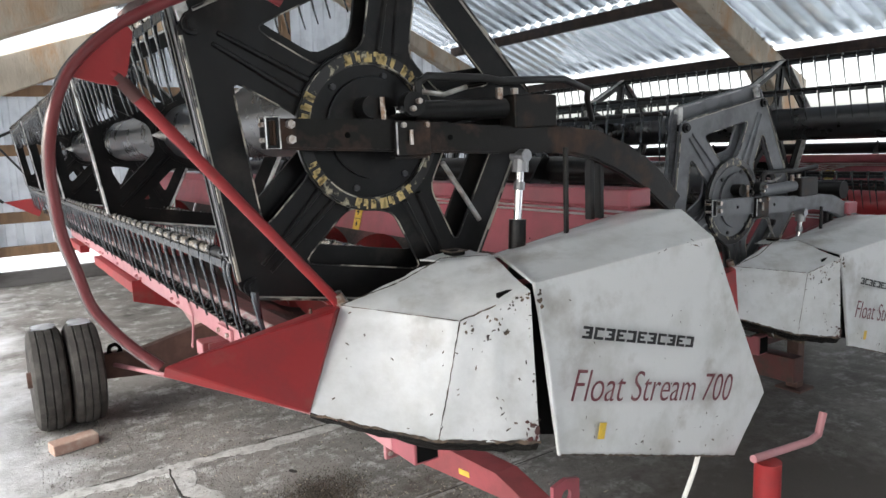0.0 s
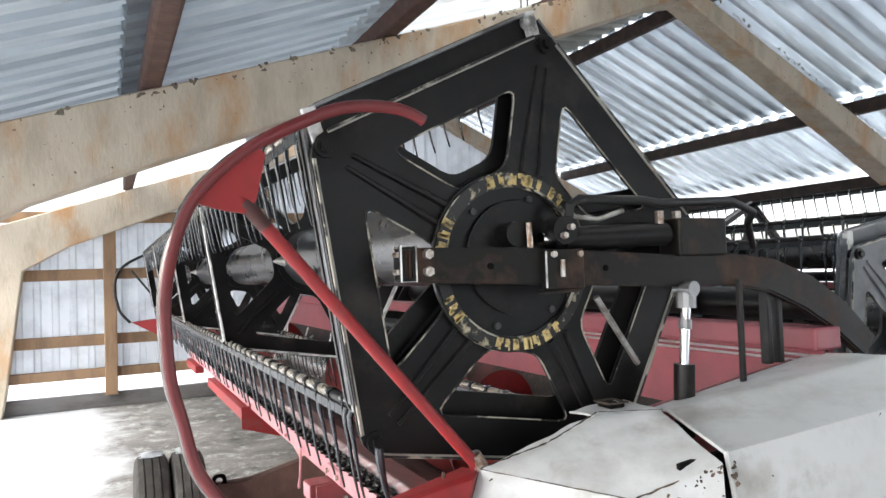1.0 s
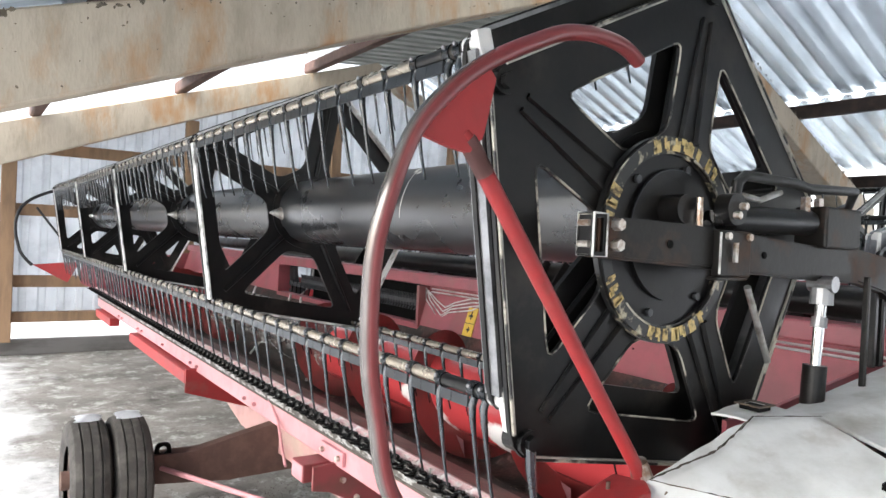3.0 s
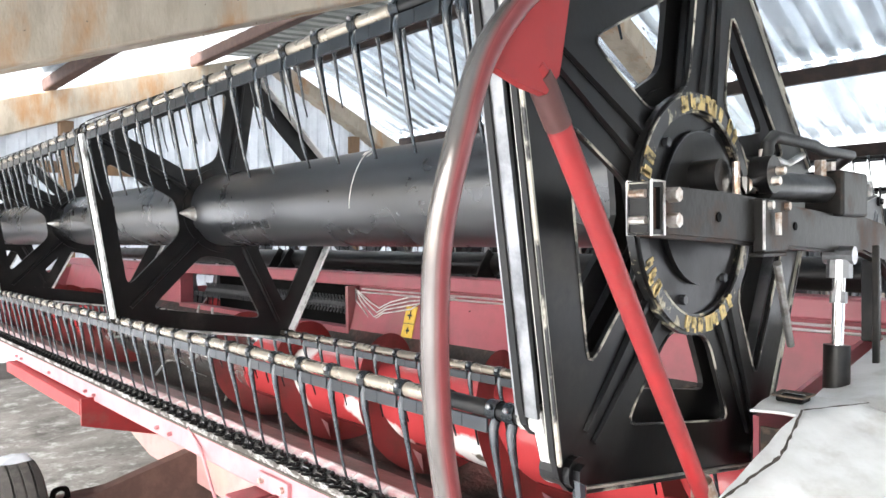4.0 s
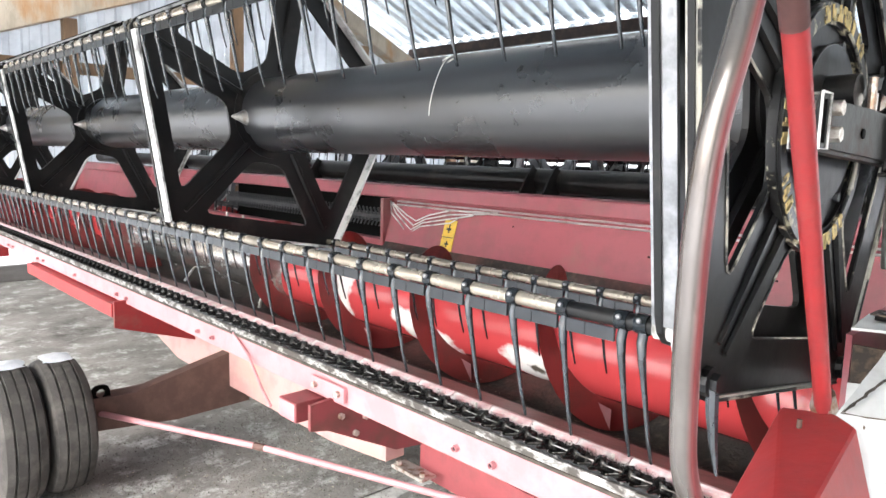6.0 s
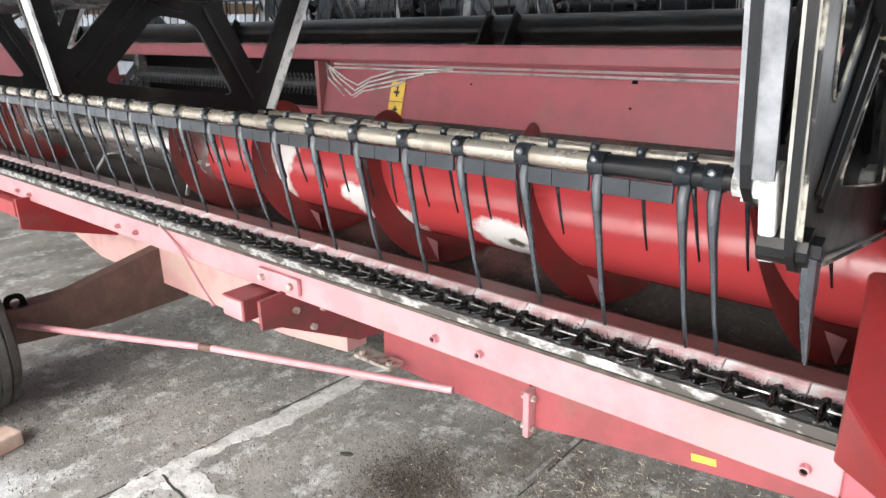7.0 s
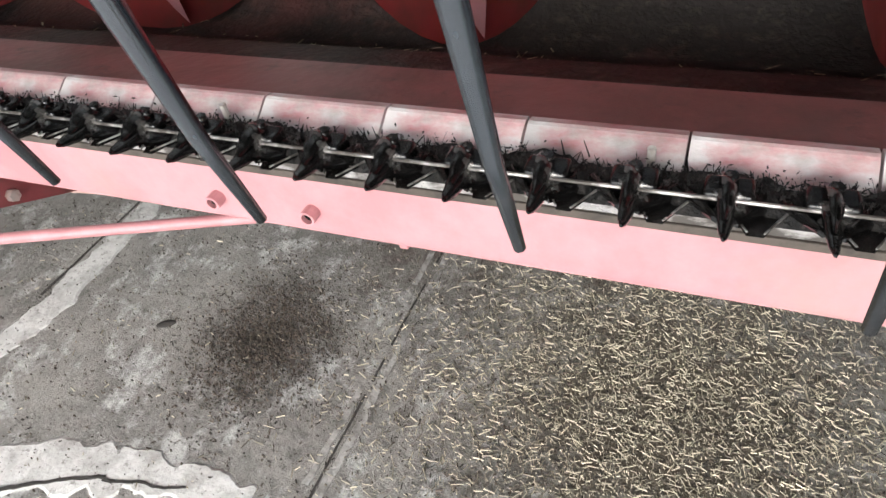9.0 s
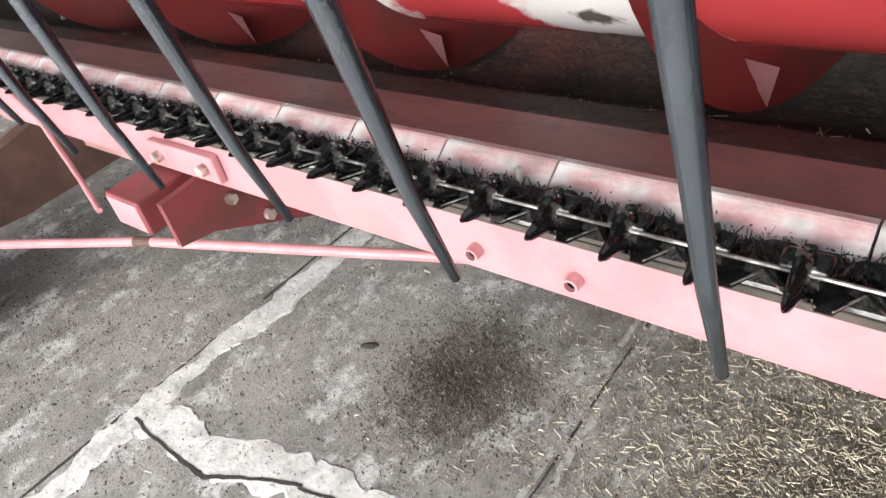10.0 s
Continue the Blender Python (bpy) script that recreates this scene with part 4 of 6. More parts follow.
    # A black slab paints the dark inside of the hand hole.
    hatch = part("hand_hole", box(bmesh.new(), (0.09, -0.02, 1.402), (0.135, 0.03, 1.412), 0.003), M["shade_black"], front, "dark hand hole with rusty edges")
    bm = plate(bmesh.new(), [(-0.03, -0.031), (0.03, -0.031), (0.03, 0.031), (-0.03, 0.031)], 0, 0.003, [[(-0.02, -0.022), (0.02, -0.022), (0.02, 0.022), (-0.02, 0.022)]])
    bmesh.ops.rotate(bm, verts=bm.verts[:], matrix=Matrix.Rotation(radians(90), 3, "X"))
    bmesh.ops.translate(bm, verts=bm.verts[:], vec=(0.112, 0.005, 1.413))
    part("rusty_rim", bm, GRIME, hatch)
    low = [Vector(p) for p in (A1, A4, A6)]
    drop = Vector((0.012, 0.03, -0.034))
    bm = dented(bmesh.new(), [(low[0], low[1], low[1] + drop, low[0] + drop * 0.4), (low[1], low[2], low[2] + drop, low[1] + drop)], 0.004, 8, 0.008, 20, 7.0)
    part("skirt", bm, M["chaff_shade"], front, "dark uneven strip along the shield's lower edge")
    smudges("scratch", front, (A4, A6, A5, A3), 26, (0.003, 0.011), GRIME, 31, 3.5, 0.006)
    smudges("scratch", front, ((-0.03, -0.318, 1.24), (0.04, -0.338, 1.24), (0.04, -0.336, 1.285), (-0.03, -0.312, 1.285)), 9, (0.004, 0.011), GRIME, 32, 1.8, 0.006)
    smudges("scratch", front, ((0.06, -0.356, 0.965), (0.105, -0.366, 0.965), (0.10, -0.366, 1.03), (0.06, -0.356, 1.03)), 10, (0.006, 0.016), M["dark_red"], 33, 1.6, 0.006)
    smudges("scratch", front, (A3, A5, (0.05, -0.345, 1.30), (-0.07, -0.295, 1.25)), 22, (0.002, 0.009), GRIME, 35, 1.6, 0.006)
    smudges("scratch", front, ((0.075, -0.352, 1.05), (0.10, -0.362, 1.05), (0.092, -0.353, 1.34), (0.075, -0.347, 1.34)), 10, (0.002, 0.008), GRIME, 36, 1.6, 0.006)
    smudges("scratch", front, (A1, A4, A3, A2), 14, (0.002, 0.008), GRIME, 34, 3, 0.006)
    # Black sheet added behind the gap between the shields, painting its shade.
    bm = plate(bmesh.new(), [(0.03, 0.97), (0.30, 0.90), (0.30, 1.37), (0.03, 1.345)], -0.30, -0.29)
    part("shield_inner", bm, M["shade_black"], front)
    C1, C2 = (0.115, -0.34, 1.365), (0.81, -0.375, 1.415)
    C3, C4, C5 = (1.12, -0.37, 0.845), (0.955, -0.37, 0.665), (0.16, -0.37, 0.905)
    C6, C7 = (0.215, -0.08, 1.395), (0.86, -0.22, 1.485)
    C8 = (1.0, -0.1, 1.40)
    bm = dented(bmesh.new(), [(C5, C1, C2, C4), (C4, C2, C3), (C1, C6, C7, C2), (C2, C7, C8), (C3, C2, C8, (1.2, -0.1, 0.85)), (C6, (0.25, 0.02, 1.38), (0.9, 0.02, 1.47), C7)], 0.005, 12, 0.0028, 7.0, 4.1)
    rear = part("rear_shield", bm, M["white"], h, "large white side shield with printed lettering", smooth=True)
    smudges("scratch", rear, ((0.2, -0.373, 0.90), (0.95, -0.373, 0.70), (0.93, -0.373, 0.85), (0.2, -0.373, 1.0)), 26, (0.002, 0.010), GRIME, 41, 3, 0.005)
    smudges("scratch", rear, ((0.2, -0.36, 1.05), (1.0, -0.373, 0.9), (0.85, -0.373, 1.36), (0.2, -0.36, 1.33)), 20, (0.0015, 0.007), GRIME, 42, 3, 0.006)
    smudges("scratch", rear, ((0.55, -0.374, 1.37), (0.80, -0.377, 1.40), (0.80, -0.372, 1.425), (0.55, -0.365, 1.40)), 8, (0.004, 0.014), GRIME, 43, 5, 0.005)
    smudges("scratch", rear, ((0.118, -0.345, 1.30), (0.128, -0.35, 1.30), (0.135, -0.345, 1.375), (0.125, -0.34, 1.375)), 7, (0.004, 0.010), GRIME, 45, 1.6, 0.008)
    bm = bmesh.new()
    ribbon(bm, [C5, C4], 0.005, 44, across=(0, 0, 1), off=(0, -0.005, 0))
    tagged(part("grime", bm, GRIME, rear), kind="stuff")
    bm = sweep(bmesh.new(), [(C5[0], C5[1] - 0.004, C5[2]), (0.14, -0.36, 1.15), (C1[0], C1[1], C1[2]), C6], 0.006, 6)
    part("folded_edge", bm, M["white"], rear, "turned white edge of the shield")
    # lettering follows the shield's lean
    if text:
        lean = Matrix.Translation((0.246, -0.3835, 1.239)) @ Matrix.Rotation(radians(14.2), 4, "Y") @ Matrix.Diagonal((1, 1, 0.82, 1))
        for i in range(11):                     # worn black maker's mark, as plain blocks
            bm = bmesh.new()
            box(bm, (i * 0.0445, -0.0008, -0.040), (i * 0.0445 + 0.036, 0.0008, -0.031))
            box(bm, (i * 0.0445, -0.0008, -0.009), (i * 0.0445 + 0.036, 0.0008, 0.0))
            box(bm, (i * 0.0445 + (0.0 if i % 2 else 0.024), -0.0008, -0.031), (i * 0.0445 + (0.010 if i % 2 else 0.036), 0.0008, -0.009))
            if i % 3 != 1:
                box(bm, (i * 0.0445 + 0.012, -0.0008, -0.024), (i * 0.0445 + 0.026, 0.0008, -0.016))
            mk = part("printed_block", bm, M["ink"], rear)
            mk.matrix_world = lean
        cu = bpy.data.curves.new("lettering", "FONT")
        cu.body, cu.size, cu.extrude, cu.shear = "Float Stream 700", 0.115, 0.0006, 0.14
        cu.offset = -0.0012
        ob = new("lettering_curve", cu)
        bpy.context.view_layer.update()
        w = max(c[0] for c in ob.bound_box)
        me = bpy.data.meshes.new_from_object(ob)
        bpy.data.objects.remove(ob)
        me.materials.clear()
        me.materials.append(M["maroon_ink"])
        t = new("lettering", me)
        t.matrix_world = Matrix.Translation((0.186, -0.3835, 1.047)) @ Matrix.Rotation(radians(13.6), 4, "Y") @ Matrix.Rotation(radians(90), 4, "X") @ Matrix.Diagonal((0.735 / w, 1.10, 1, 1))
        t.parent = rear
        t["label"] = "maroon printed lettering"
        bm = box(bmesh.new(), (0.0, -0.001, -0.045), (0.026, 0.001, 0.0))
        yl = part("yellow_label", bm, M["sticker"], rear, "small yellow label")
        yl.matrix_world = Matrix.Translation((0.305, -0.3835, 0.957)) @ Matrix.Rotation(radians(14.2), 4, "Y")
    # knife beam, guards
    bm = box(bmesh.new(), (-0.095, 0.07, 0.828), (-0.01, Y_END, 0.922), 0.006)
    beam = part("front_beam", bm, M["pink"], h, "long bleached red box beam under the knife")
    bm = box(bmesh.new(), (-0.094, -0.06, 0.83), (-0.012, 0.07, 0.93), 0.005)
    beam_end = part("beam_end", bm, M["red"], h)
    # A black slab on the end paints the dark inside the beam.
    part("end_opening", box(bmesh.new(), (-0.086, -0.0625, 0.838), (-0.018, -0.0595, 0.922)), M["shade_black"], beam_end)
    part("white_strip", box(bmesh.new(), (-0.165, -0.05, 0.950), (-0.10, 0.05, 0.954), 0.002), M["white"], h, "loose strip of white sheet")
    bm = bmesh.new()
    for y in (0.128, 0.851, 0.994, 2.55, 2.70, 3.62, 3.77, 4.55, 5.3, 5.45, 6.2, 6.35):
        plate(bm, circle(-0.0, 0, 0.0105, 14), 0, 0.017, [circle(0, 0, 0.0074, 14)])
        bm.verts.ensure_lookup_table()
        for v in bm.verts[-56:]:
            v.co = Vector((-0.095 - v.co.y, y + v.co.x, 0.866 + v.co.z))
    for bush in loose("bush", bm, M["pink"], beam):
        c = sum((v.co for v in bush.data.vertices), Vector()) / len(bush.data.vertices)
        part("bore", rod(bmesh.new(), (-0.1055, c.y, c.z), (-0.098, c.y, c.z), 0.0073, n=14), M["shade_black"], bush)
    bm = box(bmesh.new(), (-0.104, 0.0, 0.934), (-0.092, Y_END, 0.957), 0.002)
    kb = part("knife_bar", bm, DIRTY_STEEL, h, "dirty steel knife bar")
    part("guard_bar", box(bmesh.new(), (-0.150, -0.01, 0.985), (-0.062, Y_END, 1.012), 0.003), M["guard"], kb, "oily black bar under the guards")
    part("dirt_layer", box(bmesh.new(), (-0.1045, -0.02, 0.9225), (-0.02, Y_END, 0.9325), 0.001), DUST, beam, "brown dirt on top of the beam")
    bm = sweep(bmesh.new(), [(-0.188, 0.0, 1.037), (-0.188, Y_END, 1.037)], 0.0017, 8)
    part("knife_back", bm, DIRTY_STEEL, kb, "bright worn knife back", smooth=True)
    gm = guard_mesh()
    n_guard = int((Y_END - 0.1) / 0.0712)
    if singles:
        for i in range(n_guard):
            ob = again("guard", gm, (-0.236, 0.03 + 0.0712 * i, 1.036), kb)
    else:
        bm = bmesh.new()
        for i in range(0, n_guard):
            k = len(bm.verts)
            bm.from_mesh(gm)
            bm.verts.ensure_lookup_table()
            for v in bm.verts[k:]:
                v.co += Vector((-0.236, 0.03 + 0.0712 * i, 1.036))
        tagged(part("guard_comb", bm, M["guard"], kb), kind="stuff")
    # knife sections: pale toothed blades between the guards
    bm = bmesh.new()
    for i in range(n_guard):
        y = 0.008 + 0.0712 * i
        vs = [bm.verts.new(p) for p in ((-0.15, y - 0.034, 1.020), (-0.15, y + 0.034, 1.020), (-0.213, y + 0.006, 1.026), (-0.213, y - 0.006, 1.026))]
        bm.faces.new(vs)
    bmesh.ops.solidify(bm, geom=bm.faces[:], thickness=0.003)
    box(bm, (-0.168, 0.0, 1.019), (-0.150, Y_END, 1.024))
    edges = bmesh.new()
    for i in range(n_guard if singles else 0):
        y = 0.008 + 0.0712 * i
        for side in (-1, 1):                    # ground edges of each section
            rod(edges, (-0.168, y + side * 0.029, 1.026), (-0.213, y + side * 0.006, 1.030), 0.0013, 0.0008, 5)
    tagged(part("ground_edge", edges, DIRTY_STEEL, kb, "bright ground edges of the knife sections"), kind="stuff")
    tagged(part("knife", bm, SECTION, kb, "oily dark knife sections with bright edges"), kind="stuff")
    for y in (0.448, 0.872) if singles else ():
        part("stud", rod(bmesh.new(), (-0.150, y, 1.02), (-0.152, y, 1.052), 0.0036, n=8), M["bolt"], kb, "short upright stud")
    # chaff and grease round the guard roots
    bm = bmesh.new()
    rnd = random.Random(3)
    verts, faces = [], []
    for i in range(42000 if singles else 300):
        y = rnd.uniform(0.0, Y_END if i % 4 == 0 else 2.4)
        lump = 0.5 + 0.5 * noise.noise(Vector((0, y * 19, 3.0)))
        if rnd.random() > 0.25 + lump:
            continue
        c = Vector((-0.166 + rnd.gauss(0, 0.006), y, 1.020 + abs(rnd.gauss(0, 0.005 + 0.009 * lump))))
        d = Vector((rnd.gauss(0, 1), rnd.gauss(0, 1), rnd.gauss(0, 0.7))).normalized() * rnd.uniform(0.001, 0.0032)
        s = d.orthogonal().normalized() * rnd.uniform(0.0005, 0.0014)
        k = len(verts)
        verts += [c - d, c + s, c + d, c - s]
        faces.append((k, k + 1, k + 2, k + 3))
    if singles:                                 # short stalks that stand out of the heap
        for i in range(5200):
            y = rnd.uniform(0.0, Y_END if i % 4 == 0 else 2.4)
            c = Vector((-0.160 + rnd.gauss(0, 0.006), y, 1.024))
            tip_at = c + Vector((rnd.gauss(0, 0.006), rnd.gauss(0, 0.007), rnd.uniform(0.003, 0.016)))
            w = Vector((rnd.gauss(0, 1), rnd.gauss(0, 1), 0)).normalized() * rnd.uniform(0.0005, 0.0013)
            k = len(verts)
            verts += [c - w, c + w, tip_at + w * 0.4, tip_at - w * 0.4]
            faces.append((k, k + 1, k + 2, k + 3))
        before = None                           # the matted heap itself
        for i in range(int(Y_END / 0.004)):
            y = i * 0.004

            def lumpy(f, o):
                return noise.noise(Vector((y * f, o, 9.1)))
            rear = -0.145 + 0.010 * lumpy(14, 1) + 0.006 * lumpy(60, 2)
            top_z = 1.031 + 0.006 * lumpy(17, 3) + 0.006 * lumpy(75, 4)
            k = len(verts)
            verts += [Vector(p) for p in ((-0.190, y, 1.018), (-0.182 + 0.004 * lumpy(90, 5), y, top_z - 0.004 + 0.004 * lumpy(110, 6)), (-0.173, y, top_z + 0.005 * lumpy(120, 7)), (rear - 0.006, y, 1.026 + 0.003 * lumpy(100, 8) + (rear + 0.151) * 0.6), (rear, y, 1.0165 + (rear + 0.151) * 0.62))]
            if before is not None:
                faces += [(before + j, before + j + 1, k + j + 1, k + j) for j in range(4)]
            before = k
    heap = bpy.data.meshes.new("chaff")
    heap.from_pydata(verts, [], faces)
    bm.from_mesh(heap)
    tagged(part("chaff", bm, M["chaff_shade"], kb), kind="stuff")
    # wear plates behind the guards, floor lip, trough and back wall
    for i in range(int((Y_END - 0.0) / 0.142)):
        if i == 0 or not singles:
            bm = plate(bmesh.new(), PLATE, 0.0, 0.1395)
            if not singles:
                bm.free()
                bm = plate(bmesh.new(), PLATE, -0.01, Y_END)
                part("wear_plate", bm, WEAR, h)
                break
            first = part("wear_plate", bm, WEAR, h)
            first.location.y = -0.003
        else:
            again("wear_plate", first.data, (0, -0.003 + 0.142 * i, 0), h)
    prof = [(-0.100, 1.012), (-0.0995, 1.035), (0.018, 1.008), (0.028, 0.998), (0.034, 0.975)]
    cx, cz, rt = 0.42, 1.10, 0.275
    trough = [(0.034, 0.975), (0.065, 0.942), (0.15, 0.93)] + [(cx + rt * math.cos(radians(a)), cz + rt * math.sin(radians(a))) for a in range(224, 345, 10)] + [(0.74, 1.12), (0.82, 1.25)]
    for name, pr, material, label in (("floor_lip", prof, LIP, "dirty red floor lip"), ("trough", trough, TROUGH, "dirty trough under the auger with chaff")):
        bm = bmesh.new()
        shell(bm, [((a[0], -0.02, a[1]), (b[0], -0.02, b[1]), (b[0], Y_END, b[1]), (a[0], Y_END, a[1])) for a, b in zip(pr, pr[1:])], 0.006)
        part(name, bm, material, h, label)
    if singles:                                 # chopped straw left in the trough
        bm = bmesh.new()
        rnd = random.Random(17)
        verts, faces = [], []
        for i in range(2600):
            a = radians(rnd.gauss(238, 9))
            c = Vector((cx + (rt - 0.004) * math.cos(a), rnd.uniform(0.1, 2.5), cz + (rt - 0.004) * math.sin(a)))
            d = Vector((rnd.gauss(0, 1), rnd.gauss(0, 1), rnd.gauss(0, 0.25))).normalized() * (0.002 + 0.014 * rnd.random() ** 3)
            w = Vector((-d.y, d.x, 0)).normalized() * rnd.uniform(0.0005, 0.0014)
            k = len(verts)
            verts += [c - d - w, c + d - w, c + d + w, c - d + w]
            faces.append((k, k + 1, k + 2, k + 3))
        bits = bpy.data.meshes.new("trough_straw")
        bits.from_pydata(verts, [], faces)
        bm.from_mesh(bits)
        tagged(part("trough_straw", bm, BITS, h, "bits of straw in the trough"), kind="stuff")
    bm = bmesh.new()
    wall = []
    for a, b in ((-0.02, 2.47), (4.65, Y_END)):
        wall.append(((0.82, a, 1.25), (0.82, b, 1.25), (0.885, b, 1.475), (0.885, a, 1.475)))
    shell(bm, wall, 0.008)
    back = loose("back_wall", bm, M["red"], h, "faded red back sheet of the header")[0]
    bm = box(bmesh.new(), (0.845, -0.02, 1.478), (0.96, Y_END, 1.545), 0.008)
    part("top_rail", bm, M["red"], h, "faded red box rail along the top")
    bm = bmesh.new()
    for y in (2.47, 4.62):
        box(bm, (0.80, y - 0.012, 1.22), (0.90, y + 0.012, 1.476), 0.003)
    loose("opening_post", bm, M["red"], back)
    bm = box(bmesh.new(), (0.80, 2.48, 1.22), (0.87, 4.61, 1.26), 0.004)
    part("opening_sill", bm, M["red"], back)
    # Black board added behind the feeder opening to paint its dark depth.
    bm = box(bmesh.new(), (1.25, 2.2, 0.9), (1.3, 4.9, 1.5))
    part("feeder_back", bm, M["shade_black"], back)
    bm = bmesh.new()
    rod(bm, (1.02, 2.5, 1.345), (1.02, 4.6, 1.345), 0.025, n=12)
    for i in range(60):
        y = 2.53 + i * 0.0345
        rod(bm, (1.02, y, 1.32), (0.985, y, 1.40), 0.006, n=5)
        rod(bm, (1.02, y + 0.015, 1.37), (0.98, y + 0.015, 1.30), 0.006, n=5)
    tagged(part("spring_comb", bm, M["clip"], back, "row of small steel springs"), kind="stuff")
    bm = bmesh.new()
    rod(bm, (0.865, 0.02, 1.462), (0.865, 2.42, 1.462), 0.0045, n=8)
    rod(bm, (0.862, 0.02, 1.445), (0.862, 2.42, 1.445), 0.0045, n=8)
    loose("hydraulic_line", bm, M["chrome_line"], back, "bare steel hydraulic line")
    bm = bmesh.new()
    for i in range(4):
        o = i * 0.02
        sweep(bm, [(0.85, 1.7 + o * 4, 1.455 - o * 0.6), (0.84, 2.0, 1.445 - o), (0.835, 2.15 + o, 1.41 - o), (0.835, 2.24 + o, 1.375 - o * 1.2), (0.84, 2.32 + o * 2, 1.40), (0.85, 2.46, 1.462)], 0.0036, 7)
    loose("thin_hose", bm, M["edge"], back, "thin grey hose", smooth=True)
    for y, z, r in ((0.95, 1.43, 0.011), (0.95, 1.35, 0.005), (1.62, 1.40, 0.005), (0.49, 1.33, 0.004)):
        x = 0.82 + (z - 1.25) * 0.289
        part("drilled_hole", rod(bmesh.new(), (x - 0.009, y, z), (x + 0.002, y, z), r, n=14), M["shade_black"], back)
    bm = box(bmesh.new(), (-0.040, -0.002, -0.075), (0.040, 0.002, 0.075), 0.001)
    st = part("warning_sticker", bm, M["sticker"], back, "yellow warning sticker with black marks")
    st.matrix_world = Matrix.Translation((0.829, 2.0, 1.325)) @ Matrix.Rotation(radians(-90), 4, "Z") @ Matrix.Rotation(radians(-16), 4, "X")
    bm = bmesh.new()
    box(bm, (-0.018, -0.0035, 0.026), (0.012, -0.002, 0.036))
    box(bm, (-0.004, -0.0035, 0.012), (0.004, -0.002, 0.055))
    box(bm, (-0.010, -0.0035, -0.046), (0.014, -0.002, -0.036))
    box(bm, (-0.002, -0.0035, -0.056), (0.005, -0.002, -0.026))
    box(bm, (-0.038, -0.0032, -0.010), (0.038, -0.002, -0.007))
    mk = part("sticker_mark", bm, M["ink"], st)
    # end side sheet
    bm = plate(bmesh.new(), [(0.112, 0.95), (0.112, 1.36), (0.30, 1.37), (0.96, 1.46), (1.0, 0.9), (0.6, 0.8), (0.2, 0.84)], 0.070, 0.082)
    part("side_sheet", bm, M["red"], h, "red inner end sheet")
    copy = [(-0.28, 1.08), (-0.28, 1.30), (0.04, 1.39), (0.30, 1.37), (0.96, 1.46), (1.0, 0.9), (0.6, 0.8), (0.2, 0.84)]
    bm = plate(bmesh.new(), copy, Y_END, Y_END + 0.012)
    part("side_sheet", bm, M["red"], h)
    edge_line = [(0.070, 1.26), (0.070, 0.96), (0.045, 0.945), (0.012, 0.92), (-0.022, 0.885), (-0.008, 0.93), (0.008, 0.97), (0.016, 1.02), (0.014, 1.05), (-0.002, 1.058), (0.004, 1.085), (-0.008, 1.09), (-0.004, 1.115), (-0.02, 1.122), (-0.014, 1.16), (-0.025, 1.20), (-0.03, 1.27)]
    bm = bmesh.new()
    two = [[bm.verts.new((x, y, z)) for y, z in edge_line] for x in (0.1085, 0.1115)]
    for loop in two:
        bm.faces.new(loop)
    for i in range(len(edge_line)):
        j = (i + 1) % len(edge_line)
        bm.faces.new((two[0][i], two[0][j], two[1][j], two[1][i]))
    part("torn_flap", bm, M["white"], h, "torn white sheet edge")
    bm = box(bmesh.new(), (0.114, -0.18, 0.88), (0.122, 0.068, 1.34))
    part("end_lining", bm, GRIME, h, "dark brown backing behind the torn edge")
    # Black sheet added to paint the dark space under the shield.
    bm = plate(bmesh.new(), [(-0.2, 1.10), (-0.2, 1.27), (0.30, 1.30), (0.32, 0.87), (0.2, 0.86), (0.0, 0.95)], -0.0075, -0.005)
    part("end_lining", bm, M["chaff_shade"], h, "added black sheet that paints the shade inside the header end")
    # auger
    bm = rod(bmesh.new(), (cx, 0.09, cz), (cx, 2.58, cz), 0.150, n=40)
    auger = part("auger_tube", bm, WORN_AUGER, h, "red auger tube worn to bright metal", smooth=True)
    part("auger_tube", rod(bmesh.new(), (cx, 5.2, cz), (cx, Y_END, cz), 0.150, n=40), WORN_AUGER, h, "red auger tube worn to bright metal", smooth=True)
    bm = rod(bmesh.new(), (cx, 2.58, cz), (cx, 5.2, cz), 0.149, n=40)
    part("auger_middle", bm, M["auger_steel"], auger, "bare steel middle of the auger", smooth=True)
    for y_a, y_b, sgn in ((0.10, 2.9, -1), (Y_END - 0.1, 4.6, 1)):
        bm = bmesh.new()
        turns = abs(y_b - y_a) / 0.60
        k = int(turns * 36)
        prev = None
        for i in range(k + 1):
            t = i / k
            ang = radians(FLIGHT_TURN - 30) + sgn * 2 * math.pi * turns * t
            y = y_a + (y_b - y_a) * t
            ring = [bm.verts.new((cx + r * math.cos(ang), y, cz + r * math.sin(ang))) for r in (0.148, 0.245)]
            if prev:
                bm.faces.new((prev[0], prev[1], ring[1], ring[0]))
            prev = ring
        bmesh.ops.solidify(bm, geom=bm.faces[:], thickness=0.005)
        part("auger_flight", bm, FLIGHT, auger, "dull red spiral flight", smooth=True)
    bm = bmesh.new()
    for i in range(-1, 3):
        y = 0.77 + i * 0.599
        vs = [bm.verts.new(p) for p in ((0.335, y - 0.012, 0.945), (0.335, y + 0.042, 0.955), (0.36, y + 0.006, 0.868))]
        bm.faces.new(vs)
    bmesh.ops.solidify(bm, geom=bm.faces[:], thickness=0.004)
    loose("flight_gusset", bm, M["pink"], auger, "small pale triangular gusset")
    bm = bmesh.new()
    rnd = random.Random(8)
